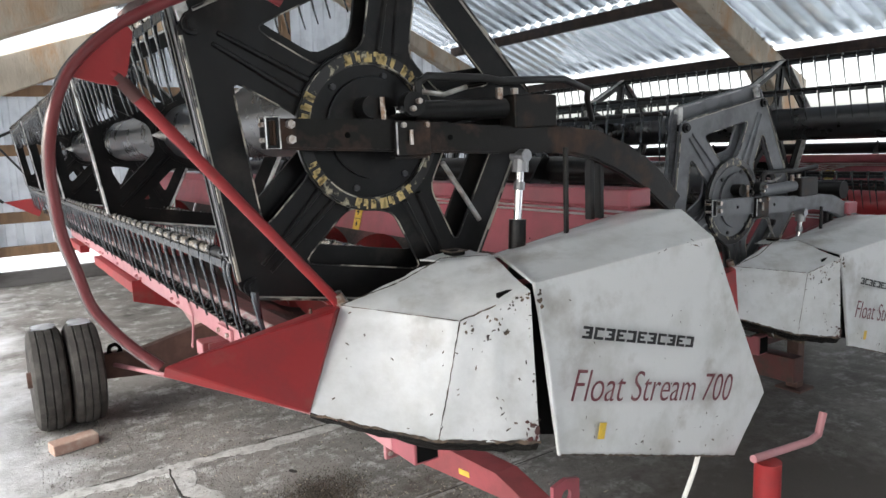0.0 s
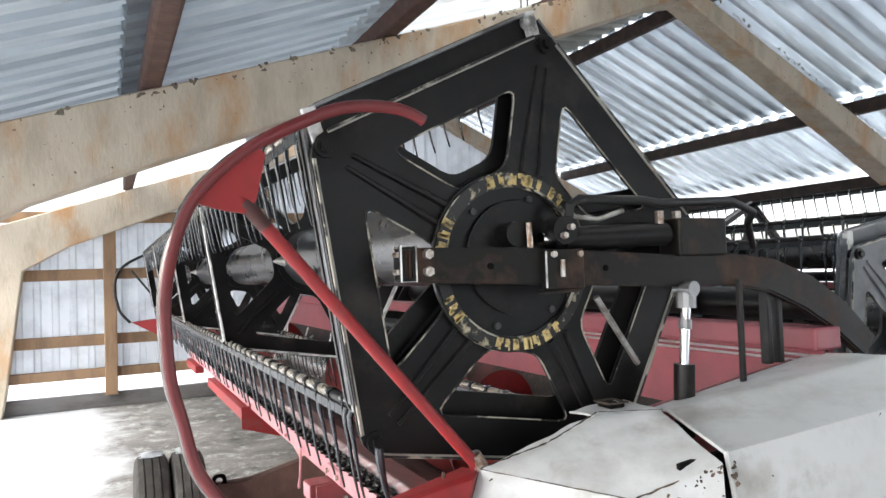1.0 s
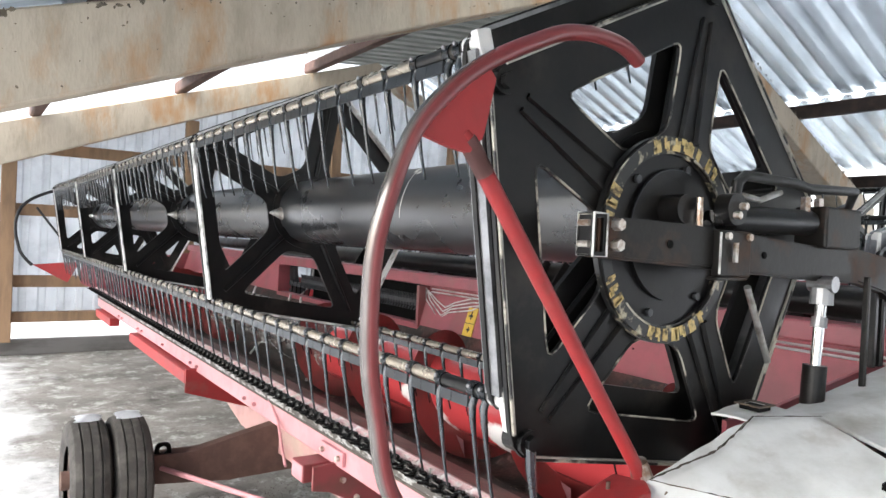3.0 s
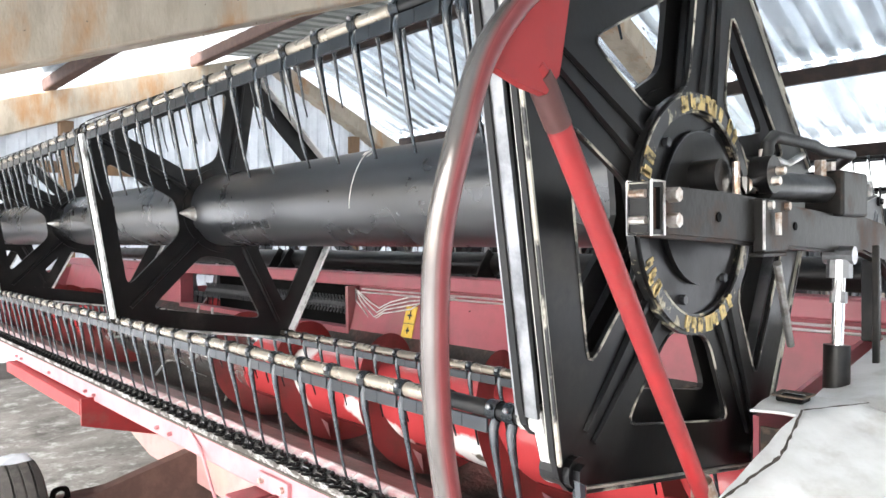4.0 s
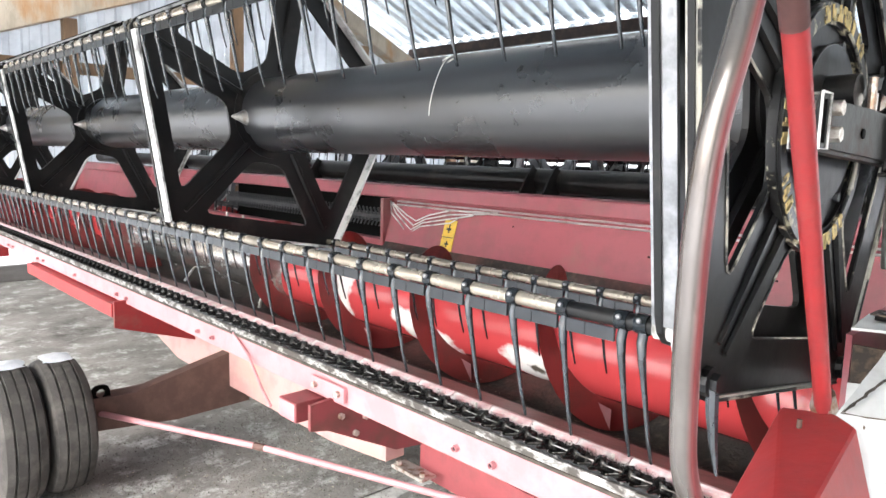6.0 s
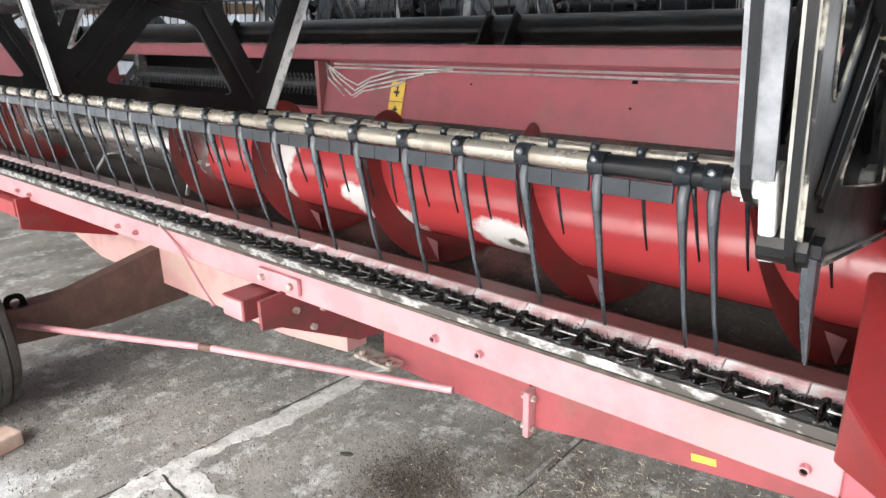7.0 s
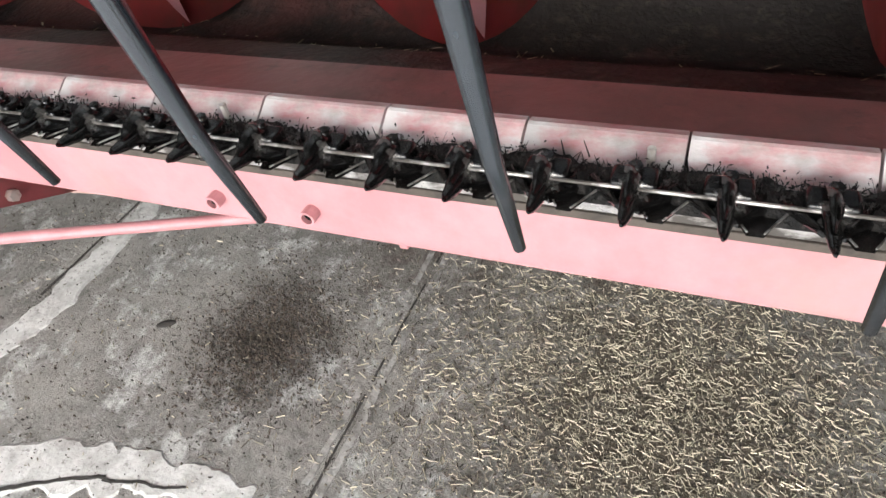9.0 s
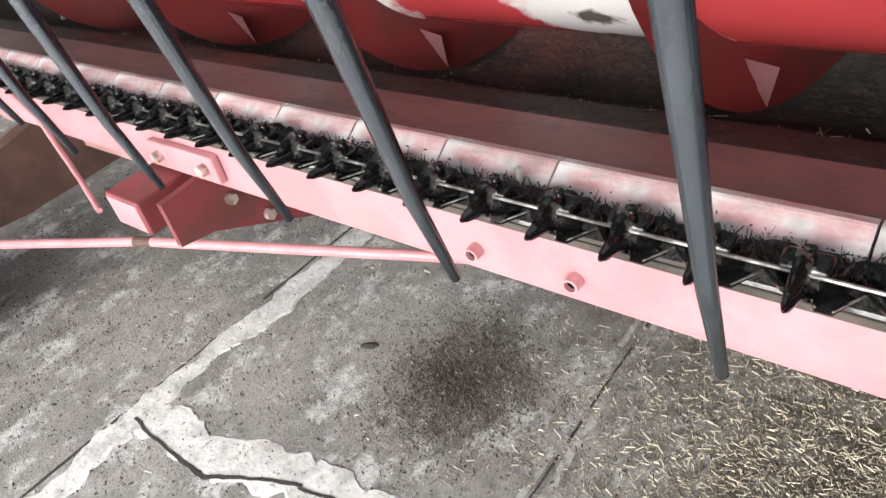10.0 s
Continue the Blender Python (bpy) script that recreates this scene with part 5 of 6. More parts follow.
    for i in range(16):
        y = 2.5 + i * 0.15
        a = rnd.uniform(0, 6.28)
        rod(bm, (cx + 0.14 * math.cos(a), y, cz + 0.14 * math.sin(a)), (cx + 0.24 * math.cos(a), y, cz + 0.24 * math.sin(a)), 0.008, n=8)
    loose("auger_finger", bm, M["steel"], auger)
    # rear frame
    bm = rod(bmesh.new(), (1.08, 0.12, 1.60), (1.08, Y_END, 1.60), 0.055, n=20)
    part("rear_pipe", bm, M["black"], h, "black cross pipe", smooth=True)
    for y in (0.6, 1.53, 1.66, 3.4, 3.53, 5.4, 5.53):      # plates that carry the pipe
        part("pipe_bracket", plate(bmesh.new(), [(0.93, 1.54), (1.05, 1.54), (1.06, 1.64), (1.02, 1.67), (0.98, 1.62)], y - 0.005, y + 0.005), M["black"], h, "black plate under the cross pipe")
    bm = box(bmesh.new(), (0.9, -0.02, 0.75), (1.0, Y_END, 0.9), 0.008)
    part("lower_rail", bm, M["dark_red"], h)
    # divider on the far side
    bm = sweep(bmesh.new(), [(p[0], Y_END + 0.12, p[2]) for p in bow], 0.0165, 10)
    far = part("divider_bow", bm, M["black_rubber"], h, "curved divider pipe at the far end", smooth=True)
    bm = sweep(bmesh.new(), [(-0.715, Y_END + 0.12, 1.89), (-0.29, Y_END + 0.1, 1.315)], 0.012, 8)
    part("brace_pipe", bm, M["black_rubber"], far)
    bm = bmesh.new()
    vs = [bm.verts.new((p[0], Y_END + 0.1 - p[1] * 0.5, p[2])) for p in (tip, top_c, low_c, inn_t, inn_l)]
    bmesh.ops.convex_hull(bm, input=vs)
    part("divider_nose", bm, M["divider"], h)
    spun = Matrix.Translation((AX, 0, AZ)) @ Matrix.Rotation(radians(reel_turn), 4, "Y") @ Matrix.Translation((-AX, 0, -AZ))
    for ob in h.children:
        if reel_turn and ob.name.split(".")[0] in ("spider_plate", "bat_tube", "crank", "crank_pin", "eccentric_plate"):
            ob.matrix_basis = spun @ ob.matrix_basis
        if ob.name.split(".")[0] in ("reel_tube", "spider_plate", "collar", "bat_tube", "crank", "crank_pin", "eccentric_plate", "hub_disc", "hub_bearing", "hub_bolt", "lift_arm", "worn_edge", "stay_rod", "ram_rod", "arm_strut"):
            ob.location.z -= reel_drop
        if ob.name.split(".")[0] == "lift_arm":
            ob.location.y += ARM_BACK
        if ob.name.split(".")[0] in ("ram_rod", "arm_strut"):
            ob.location.y += 0.022
    h.location = at
    return h


PLATE = [(-0.152, 1.010), (-0.153, 1.015), (-0.151, 1.0175), (-0.116, 1.039), (-0.112, 1.040), (-0.1005, 1.037), (-0.1005, 1.010)]


def guard_mesh():
    """A forged knife guard: pointed finger, slot and foot."""
    bm = bmesh.new()
    sweep(bm, [(0.0, 0, 0.003), (0.006, 0, 0.002), (0.020, 0, 0.0), (0.038, 0, -0.001), (0.056, 0, -0.002), (0.075, 0, -0.006)], [0.0018, 0.0046, 0.0074, 0.0098, 0.0115, 0.0125], 8, flat=0.55)
    sweep(bm, [(0.020, 0, 0.005), (0.034, 0, 0.010), (0.052, 0, 0.012), (0.068, 0, 0.004)], [0.003, 0.007, 0.010, 0.011], 6, flat=0.4)
    for side in (-1, 1):                       # swept wings between the fingers
        sweep(bm, [(0.030, side * 0.006, -0.004), (0.050, side * 0.018, -0.008), (0.068, side * 0.033, -0.010)], [0.006, 0.010, 0.010], 6, flat=0.5)
    box(bm, (0.048, -0.019, -0.014), (0.073, 0.019, 0.007), 0.004)
    rod(bm, (0.062, 0.0, 0.004), (0.062, 0.0, 0.015), 0.006, n=6)
    for f in bm.faces:
        f.smooth = len(f.verts) == 4 and f.calc_area() < 0.0004
    me = bpy.data.meshes.new("guard")
    bm.to_mesh(me)
    bm.free()
    me.materials.append(M["guard"])
    return me


FLIGHT_TURN = 335.0
BOW = mat("red_pipe_worn_to_steel", (0.18, 0.032, 0.035), 0.28)
WORN_AUGER = mat("auger_paint_worn_bright", (0.42, 0.047, 0.052), 0.23, bump=0.02, bump_scale=40, coat=0.3)


def wear_by(m, axis_in, lo, hi, worn, worn_rough, grain, metal=0.8, ragged=0.0, core=None, facing=None):
    """Paint that gives way to bare metal along one value, with a ragged border."""
    n, l = m.node_tree.nodes, m.node_tree.links
    p = n["Principled BSDF"]
    co = n.new("ShaderNodeTexCoord")
    t = n.new("ShaderNodeTexNoise")
    t.inputs["Scale"].default_value, t.inputs["Detail"].default_value, t.inputs["Roughness"].default_value = grain, 7, 0.65
    l.new(co.outputs["Object"], t.inputs["Vector"])
    a = n.new("ShaderNodeMath")
    a.operation = "MULTIPLY_ADD"
    l.new(t.outputs["Fac"], a.inputs[0])
    a.inputs[1].default_value = ragged or 0.35 * abs(hi - lo) * 4
    l.new(axis_in(n, l, co), a.inputs[2])
    r = n.new("ShaderNodeMapRange")
    r.inputs["From Min"].default_value, r.inputs["From Max"].default_value = lo, hi
    l.new(a.outputs[0], r.inputs["Value"])
    worn_here = r.outputs[0]
    if facing:                                  # only the side that the crop rubs is bare
        g = n.new("ShaderNodeNewGeometry")
        dot = n.new("ShaderNodeVectorMath")
        dot.operation = "DOT_PRODUCT"
        l.new(g.outputs["Normal"], dot.inputs[0])
        dot.inputs[1].default_value = facing
        side = n.new("ShaderNodeMapRange")
        side.inputs["From Min"].default_value, side.inputs["From Max"].default_value = -0.15, 0.35
        side.inputs["To Min"].default_value = 0.03
        l.new(dot.outputs["Value"], side.inputs["Value"])
        both = n.new("ShaderNodeMath")
        both.operation = "MULTIPLY"
        l.new(worn_here, both.inputs[0])
        l.new(side.outputs[0], both.inputs[1])
        worn_here = both.outputs[0]
    x = n.new("ShaderNodeMix")
    x.data_type = "RGBA"
    l.new(worn_here, x.inputs["Factor"])
    base = p.inputs["Base Color"]
    x.inputs["A"].default_value = base.default_value
    dark = n.new("ShaderNodeMix")
    dark.data_type = "RGBA"
    l.new(t.outputs["Fac"], dark.inputs["Factor"])
    dark.inputs["A"].default_value, dark.inputs["B"].default_value = (*worn[0], 1), (*worn[1], 1)
    bare = dark.outputs["Result"]
    if core:
        q = n.new("ShaderNodeMapRange")
        q.inputs["From Min"].default_value, q.inputs["From Max"].default_value = core[1], core[2]
        l.new(a.outputs[0], q.inputs["Value"])
        deep = n.new("ShaderNodeMix")
        deep.data_type = "RGBA"
        l.new(q.outputs[0], deep.inputs["Factor"])
        l.new(bare, deep.inputs["A"])
        deep.inputs["B"].default_value = (*core[0], 1)
        bare = deep.outputs["Result"]
    l.new(bare, x.inputs["B"])
    l.new(x.outputs["Result"], base)
    for key, u, v in (("Metallic", 0.0, metal), ("Roughness", p.inputs["Roughness"].default_value, worn_rough)):
        q = n.new("ShaderNodeMapRange")
        q.inputs["To Min"].default_value, q.inputs["To Max"].default_value = u, v
        l.new(worn_here, q.inputs["Value"])
        l.new(q.outputs[0], p.inputs[key])


def low_part(n, l, co):
    """Height, falling: the lower left of the pipe is the worn one."""
    s = n.new("ShaderNodeSeparateXYZ")
    l.new(co.outputs["Object"], s.inputs[0])
    k = n.new("ShaderNodeMath")
    k.operation = "MULTIPLY"
    l.new(s.outputs["X"], k.inputs[0])
    k.inputs[1].default_value = -1.0
    return k.outputs[0]


def auger_spots(n, l, co):
    """Nearness to the long spots that the crop has polished, one each turn of the flight."""
    best = None
    for y, a, ky, kz in ((1.00, 214, 0.56, 1.5), (1.57, 210, 0.54, 1.35), (2.13, 185, 0.9, 0.35), (5.6, 200, 0.4, 1.0), (6.2, 200, 0.4, 1.0)):
        off = n.new("ShaderNodeVectorMath")
        off.operation = "SUBTRACT"
        l.new(co.outputs["Object"], off.inputs[0])
        off.inputs[1].default_value = (0.42 + 0.15 * math.cos(radians(a)), y, 1.10 + 0.15 * math.sin(radians(a)))
        turn = n.new("ShaderNodeVectorRotate")
        turn.rotation_type = "X_AXIS"
        turn.inputs["Angle"].default_value = radians(-12)
        l.new(off.outputs[0], turn.inputs["Vector"])
        k = n.new("ShaderNodeVectorMath")
        k.operation = "MULTIPLY"
        l.new(turn.outputs[0], k.inputs[0])
        k.inputs[1].default_value = (0.6, ky, kz)
        d = n.new("ShaderNodeVectorMath")
        d.operation = "LENGTH"
        l.new(k.outputs[0], d.inputs[0])
        if best is None:
            best = d.outputs["Value"]
        else:
            m2 = n.new("ShaderNodeMath")
            m2.operation = "MINIMUM"
            l.new(best, m2.inputs[0])
            l.new(d.outputs["Value"], m2.inputs[1])
            best = m2.outputs[0]
    k = n.new("ShaderNodeMath")
    k.operation = "MULTIPLY"
    l.new(best, k.inputs[0])
    k.inputs[1].default_value = -1.0
    return k.outputs[0]


wear_by(BOW, low_part, 0.77, 0.85, ((0.075, 0.06, 0.055), (0.25, 0.235, 0.22)), 0.2, 12, metal=0.7, facing=(-0.85, 0.5, 0.1))
# Worn spots; their near-white also paints the snow reflected in bare metal.
wear_by(WORN_AUGER, auger_spots, -0.034, -0.012, ((0.80, 0.74, 0.72), (0.97, 0.96, 0.95)), 0.24, 9, 0.2, 0.13, ((0.12, 0.10, 0.08), 0.042, 0.056))
WEAR = mat("worn_red_plate", (0.50, 0.15, 0.16), 0.4, second=(0.66, 0.62, 0.61), mix=(0.36, 0.54), scale=11, stretch=(1.6, 0.8, 1), third=(0.3, 0.27, 0.24), third_scale=20, third_mix=(0.5, 0.75), vary=0.2, bump=0.1)
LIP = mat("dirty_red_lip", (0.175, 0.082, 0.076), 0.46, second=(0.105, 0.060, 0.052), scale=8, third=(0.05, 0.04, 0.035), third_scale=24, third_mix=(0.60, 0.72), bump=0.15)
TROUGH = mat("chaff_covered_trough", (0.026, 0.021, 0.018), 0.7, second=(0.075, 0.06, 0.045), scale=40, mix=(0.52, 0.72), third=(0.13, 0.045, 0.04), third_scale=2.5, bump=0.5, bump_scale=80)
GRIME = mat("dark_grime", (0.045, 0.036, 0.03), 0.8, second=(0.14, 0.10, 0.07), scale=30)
DUST = mat("brown_dust", (0.075, 0.062, 0.052), 0.9, second=(0.04, 0.034, 0.028), scale=25)
BITS = mat("dusty_straw_bits", (0.42, 0.37, 0.25), 0.8, second=(0.05, 0.04, 0.03), mix=(0.42, 0.55), scale=30)
SECTION = mat("oily_knife_sections", (0.07, 0.066, 0.062), 0.25, 0.8, second=(0.45, 0.43, 0.41), mix=(0.56, 0.68), scale=26, rough2=0.3)
DIRTY_STEEL = mat("dirty_knife_steel", (0.58, 0.56, 0.54), 0.26, 0.9, second=(0.07, 0.062, 0.055), mix=(0.40, 0.53), scale=26, rough2=0.55, metal2=0.3, stretch=(1, 0.5, 1))
FLIGHT = mat("dull_red_flight", (0.30, 0.045, 0.045), 0.4, second=(0.2, 0.05, 0.045), scale=6, rough2=0.5)

main_header = combine_header("red and black combine header with white side shields", (0, 0, 0), M["black"], True, True)
combine_header("second combine header with a dusty grey reel and white shields", (2.30, 0.36, -0.24), M["grey_paint"], False, True, False, 0.15, 16.0)
combine_header("third combine header with a black reel, parked behind", (5.0, -0.2, -0.05), M["black"], False, False)

# ---- trolley under the first header ----
LATCH = mat("dark_red_latch_paint", (0.20, 0.04, 0.045), 0.45, second=(0.14, 0.045, 0.04), scale=12, bump=0.06)


def wheel_pair():
    w = thing("wheel_set", "pair of grey road tyres with snow on top", "wheels", at=(0, 0, 0))
    yc, r = 3.26, 0.325
    zc = floor_z(yc) + r
    for x in (-0.765, -0.562):
        prof = [(-0.09, 0.19), (-0.105, 0.25), (-0.10, 0.295), (-0.085, 0.322), (-0.053, 0.332), (-0.05, 0.322), (-0.044, 0.322), (-0.041, 0.334), (-0.004, 0.335), (-0.002, 0.324), (0.002, 0.324), (0.004, 0.335), (0.041, 0.334), (0.044, 0.322), (0.05, 0.322), (0.053, 0.332), (0.085, 0.322), (0.10, 0.295), (0.105, 0.25), (0.09, 0.19)]
        prof = [(0.93 * px, pr - 0.010) for px, pr in prof]
        bm = bmesh.new()
        n = 48
        rings = [[bm.verts.new((x + px, yc + pr * math.cos(2 * math.pi * i / n), zc + pr * math.sin(2 * math.pi * i / n))) for px, pr in prof] for i in range(n)]
        for i in range(n):
            a, b = rings[i], rings[(i + 1) % n]
            for j in range(len(prof) - 1):
                bm.faces.new((a[j], a[j + 1], b[j + 1], b[j]))
        tyre = part("tyre", bm, M["rubber"], w, "worn ribbed grey tyre", smooth=True)
        bm = bmesh.new()
        rod(bm, (x - 0.06, yc, zc), (x + 0.06, yc, zc), 0.20, n=32)
        rod(bm, (x - 0.075, yc, zc), (x + 0.075, yc, zc), 0.06, n=16)
        part("rim", bm, M["rim"], tyre)
        bm = bmesh.new()
        rnd = random.Random(int(x * 1000))
        k = 13
        rows = []
        for i in range(k):
            a = radians(78 + 24 * i / (k - 1))
            e = math.sin(math.pi * i / (k - 1))
            rows.append([bm.verts.new((x + u * 0.06 + rnd.uniform(-0.012, 0.012), yc + (0.328 + 0.014 * e * (1 - u * u) + rnd.uniform(0, 0.012)) * math.cos(a), zc + (0.328 + 0.014 * e * (1 - u * u) + rnd.uniform(0, 0.012)) * math.sin(a))) for u in (-1.05, -0.6, 0, 0.6, 1.05)])
        for a, b in zip(rows, rows[1:]):
            for j in range(4):
                bm.faces.new((a[j], a[j + 1], b[j + 1], b[j]))
        bmesh.ops.solidify(bm, geom=bm.faces[:], thickness=0.006)
        part("snow_cap", bm, M["snow"], tyre, "thin cap of snow", smooth=True)
    return w


wheel_pair()


def trolley():
    t = thing("transport_trolley", "red steel transport trolley frame with axle, braces and bolted brackets", "trailer")
    zc = floor_z(3.3) + 0.33
    bm = box(bmesh.new(), (-0.44, 3.24, zc - 0.05), (1.6, 3.37, zc + 0.07), 0.008)
    axle = part("axle", bm, M["rust"], t, "rusty dark axle beam")
    bm = bmesh.new()
    rod(bm, (-0.88, 3.26, zc), (-0.42, 3.26, zc), 0.05, n=18)
    part("hub", bm, M["rust"], axle, smooth=True)
    bm = plate(bmesh.new(), rounded([(-0.425, zc + 0.05), (-0.325, zc + 0.05), (-0.335, zc + 0.15), (-0.415, zc + 0.15)], 0.03), 3.225, 3.24, [circle(-0.375, zc + 0.108, 0.022, 14)])
    part("lug", bm, M["shade_black"], axle, "dark lug with a round hole")
    bm = plate(bmesh.new(), [(0.42, 0.60), (0.42, 0.27), (0.0, 0.26), (-0.44, zc - 0.07), (-0.44, zc + 0.09), (-0.22, zc + 0.085)], 3.20, 3.275)
    part("gusset_plate", bm, M["rust"], t, "dusty brown gusset")
    def side_beam(outline, x0, x1):
        """A beam drawn in y and z, between two depths x."""
        b = bmesh.new()
        ends = [[b.verts.new((x, y, z)) for y, z in outline] for x in (x0, x1)]
        b.faces.new(ends[0])
        b.faces.new(ends[1])
        for i in range(len(outline)):
            j = (i + 1) % len(outline)
            b.faces.new((ends[0][i], ends[0][j], ends[1][j], ends[1][i]))
        return b

    bm = side_beam([(1.035, 0.315), (0.83, 0.350), (0.5, 0.392), (0.23, 0.425), (0.05, 0.45), (0.05, 0.452), (0.27, 0.51), (1.035, 0.47)], 0.45, 0.55)
    near_beam = part("trolley_beam", bm, M["trolley"], t, "red tapering near beam of the trolley")
    bm = plate(bmesh.new(), [(0.44, 0.44), (0.44, 0.585), (0.50, 0.60), (0.56, 0.585), (0.56, 0.44)], -0.05, -0.035, [circle(0.50, 0.54, 0.022, 16)])
    part("end_lug", bm, M["red"], near_beam)
    bm = box(bmesh.new(), (0.45, -0.04, 0.43), (0.55, 0.08, 0.47), 0.004)
    part("end_block", bm, M["red"], near_beam)
    bm = plate(bmesh.new(), [(-0.035, -0.011), (0.035, -0.011), (0.035, 0.011), (-0.035, 0.011)], 0.0, 0.002)
    bmesh.ops.rotate(bm, verts=bm.verts[:], matrix=Matrix.Rotation(radians(90), 3, "Z"))
    bmesh.ops.rotate(bm, verts=bm.verts[:], matrix=Matrix.Rotation(radians(-7), 3, "X"))
    bmesh.ops.translate(bm, verts=bm.verts[:], vec=(0.4490, 0.47, 0.435))
    part("reflector", bm, M["sticker"], near_beam, "yellow reflector strip")
    bm = side_beam([(1.06, 0.315), (1.75, 0.335), (1.75, 0.50), (1.06, 0.47)], 0.45, 0.55)
    part("trolley_beam", bm, M["trolley"], t)
    bm = bmesh.new()
    for y, z in ((1.80, 0.58), (1.80, 0.42), (4.6, 0.55), (3.9, 0.38), (2.2, 0.38), (4.6, 0.66), (1.80, 0.66)):
        for x in (0.30, 0.40):
            bm.verts.new((x, y, z))
    bmesh.ops.convex_hull(bm, input=bm.verts[:])
    part("trolley_beam", bm, M["dusty_pink"], t, "deep bleached red middle of the trolley beam")
    bm = box(bmesh.new(), (0.30, 4.6, 0.54), (0.40, 7.4, 0.66), 0.005)
    part("trolley_beam", bm, M["pink"], t)
    bm = box(bmesh.new(), (0.41, 1.037, 0.290), (0.57, 1.06, 0.46), 0.003)
    part("joint_plate", bm, M["pink"], t)
    # red latch with bolted plates that carries the front beam
    bm = box(bmesh.new(), (-0.196, 1.70, 0.746), (-0.05, 1.815, 0.820), 0.004)
    latch = part("latch_box", bm, LATCH, t, "dark red bolted latch box")
    # Paler plate paints the daylight on the box's outer end.
    part("end_cap", box(bmesh.new(), (-0.199, 1.706, 0.752), (-0.1955, 1.809, 0.814), 0.001), M["pink"], latch, "pale plate that paints the lit end of the box")
    bm = plate(bmesh.new(), [(-0.19, 0.835), (0.02, 0.85), (0.34, 0.66), (0.34, 0.55), (0.20, 0.565), (-0.12, 0.728), (-0.19, 0.742)], 1.615, 1.630)
    part("latch_plate", bm, LATCH, latch)
    bm = box(bmesh.new(), (-0.112, 1.53, 0.848), (-0.096, 1.73, 0.903), 0.003)
    part("clamp_plate", bm, M["pink"], latch)
    bm = box(bmesh.new(), (0.322, 1.595, 0.392), (0.40, 1.79, 0.406), 0.003)
    part("foot_plate", bm, M["bolt"], latch)
    for x, y, z, ax in ((-0.065, 1.615, 0.77, 1), (0.0, 1.615, 0.69, 1), (0.045, 1.615, 0.742, 1), (-0.112, 1.56, 0.876, 0), (-0.112, 1.70, 0.876, 0), (0.43, 1.037, 0.435, 1), (0.43, 1.037, 0.32, 1), (0.43, 1.06, 0.435, 2), (0.43, 1.06, 0.32, 2), (0.345, 1.62, 0.406, 3), (0.345, 1.765, 0.406, 3)):
        d = ((-0.014, 0, 0), (0, -0.014, 0), (0, 0.014, 0), (0, 0, 0.016))[ax]
        bm = rod(bmesh.new(), (x, y, z), (x + d[0], y + d[1], z + d[2]), 0.012, n=6)
        part("bolt", bm, M["bolt"], latch)
    bm = sweep(bmesh.new(), [(-0.10, 2.35, 0.93), (-0.11, 2.2, 0.86), (-0.17, 1.98, 0.79), (-0.21, 1.85, 0.775)], 0.006, 8)
    part("stay_wire", bm, M["pink"], latch)
    bm = sweep(bmesh.new(), [(-0.40, 3.24, 0.385), (0.0, 2.32, 0.398), (0.335, 1.30, 0.415)], 0.0145, 12)
    part("brace_tube", bm, M["pink"], t, "long thin red brace tube", smooth=True)
    bm = rod(bmesh.new(), (-0.011, 2.345, 0.3976), (0.010, 2.29, 0.3985), 0.0165, n=12)
    part("tube_collar", bm, M["rust"], t)
    bm = plate(bmesh.new(), [(-0.16, 0.85), (-0.02, 0.85), (0.32, 0.66), (0.32, 0.55), (-0.16, 0.70)], 3.64, 3.66)
    part("latch_plate", bm, M["divider"], t)
    for y0, y1 in ((3.75, 5.6), (6.6, 7.5)):
        bm = box(bmesh.new(), (-0.14, y0, 0.735), (-0.05, y1, 0.815), 0.004)
        part("latch_box", bm, M["divider"], t)
    bm = bmesh.new()
    for y in (2.2, 5.0, 7.2):
        box(bm, (0.40, y - 0.05, 0.45), (1.5, y + 0.05, 0.53), 0.006)
    loose("cross_beam", bm, M["dark_red"], t)
    return t


trolley()


def plain_trolley(x, y0, y1, z):
    """A dark support under the headers that stand behind."""
    t = thing("transport_trolley", "dark rusty transport trolley under a parked header", "trailer", at=(0, 0, 0))
    part("trolley_beam", box(bmesh.new(), (x, y0, z - 0.14), (x + 0.1, y1, z), 0.006), M["dark_red"], t)
    for y in (y0 + 0.5, (y0 + y1) / 2, y1 - 0.5):
        part("cross_beam", box(bmesh.new(), (x + 0.1, y - 0.05, z - 0.12), (x + 1.0, y + 0.05, z - 0.02), 0.006), M["dark_red"], t)
        for dx in (0.0, 0.9):
            part("leg", box(bmesh.new(), (x + dx, y - 0.04, floor_z(y) + 0.012), (x + dx + 0.08, y + 0.04, z - 0.13), 0.005), M["rust"], t)
            part("foot_plate", box(bmesh.new(), (x + dx - 0.05, y - 0.09, floor_z(y) - 0.004), (x + dx + 0.13, y + 0.09, floor_z(y) + 0.014), 0.004), M["rust"], t)
    return t


plain_trolley(2.55, 0.3, 7.6, 0.50)
plain_trolley(5.25, -0.2, 7.2, 0.68)


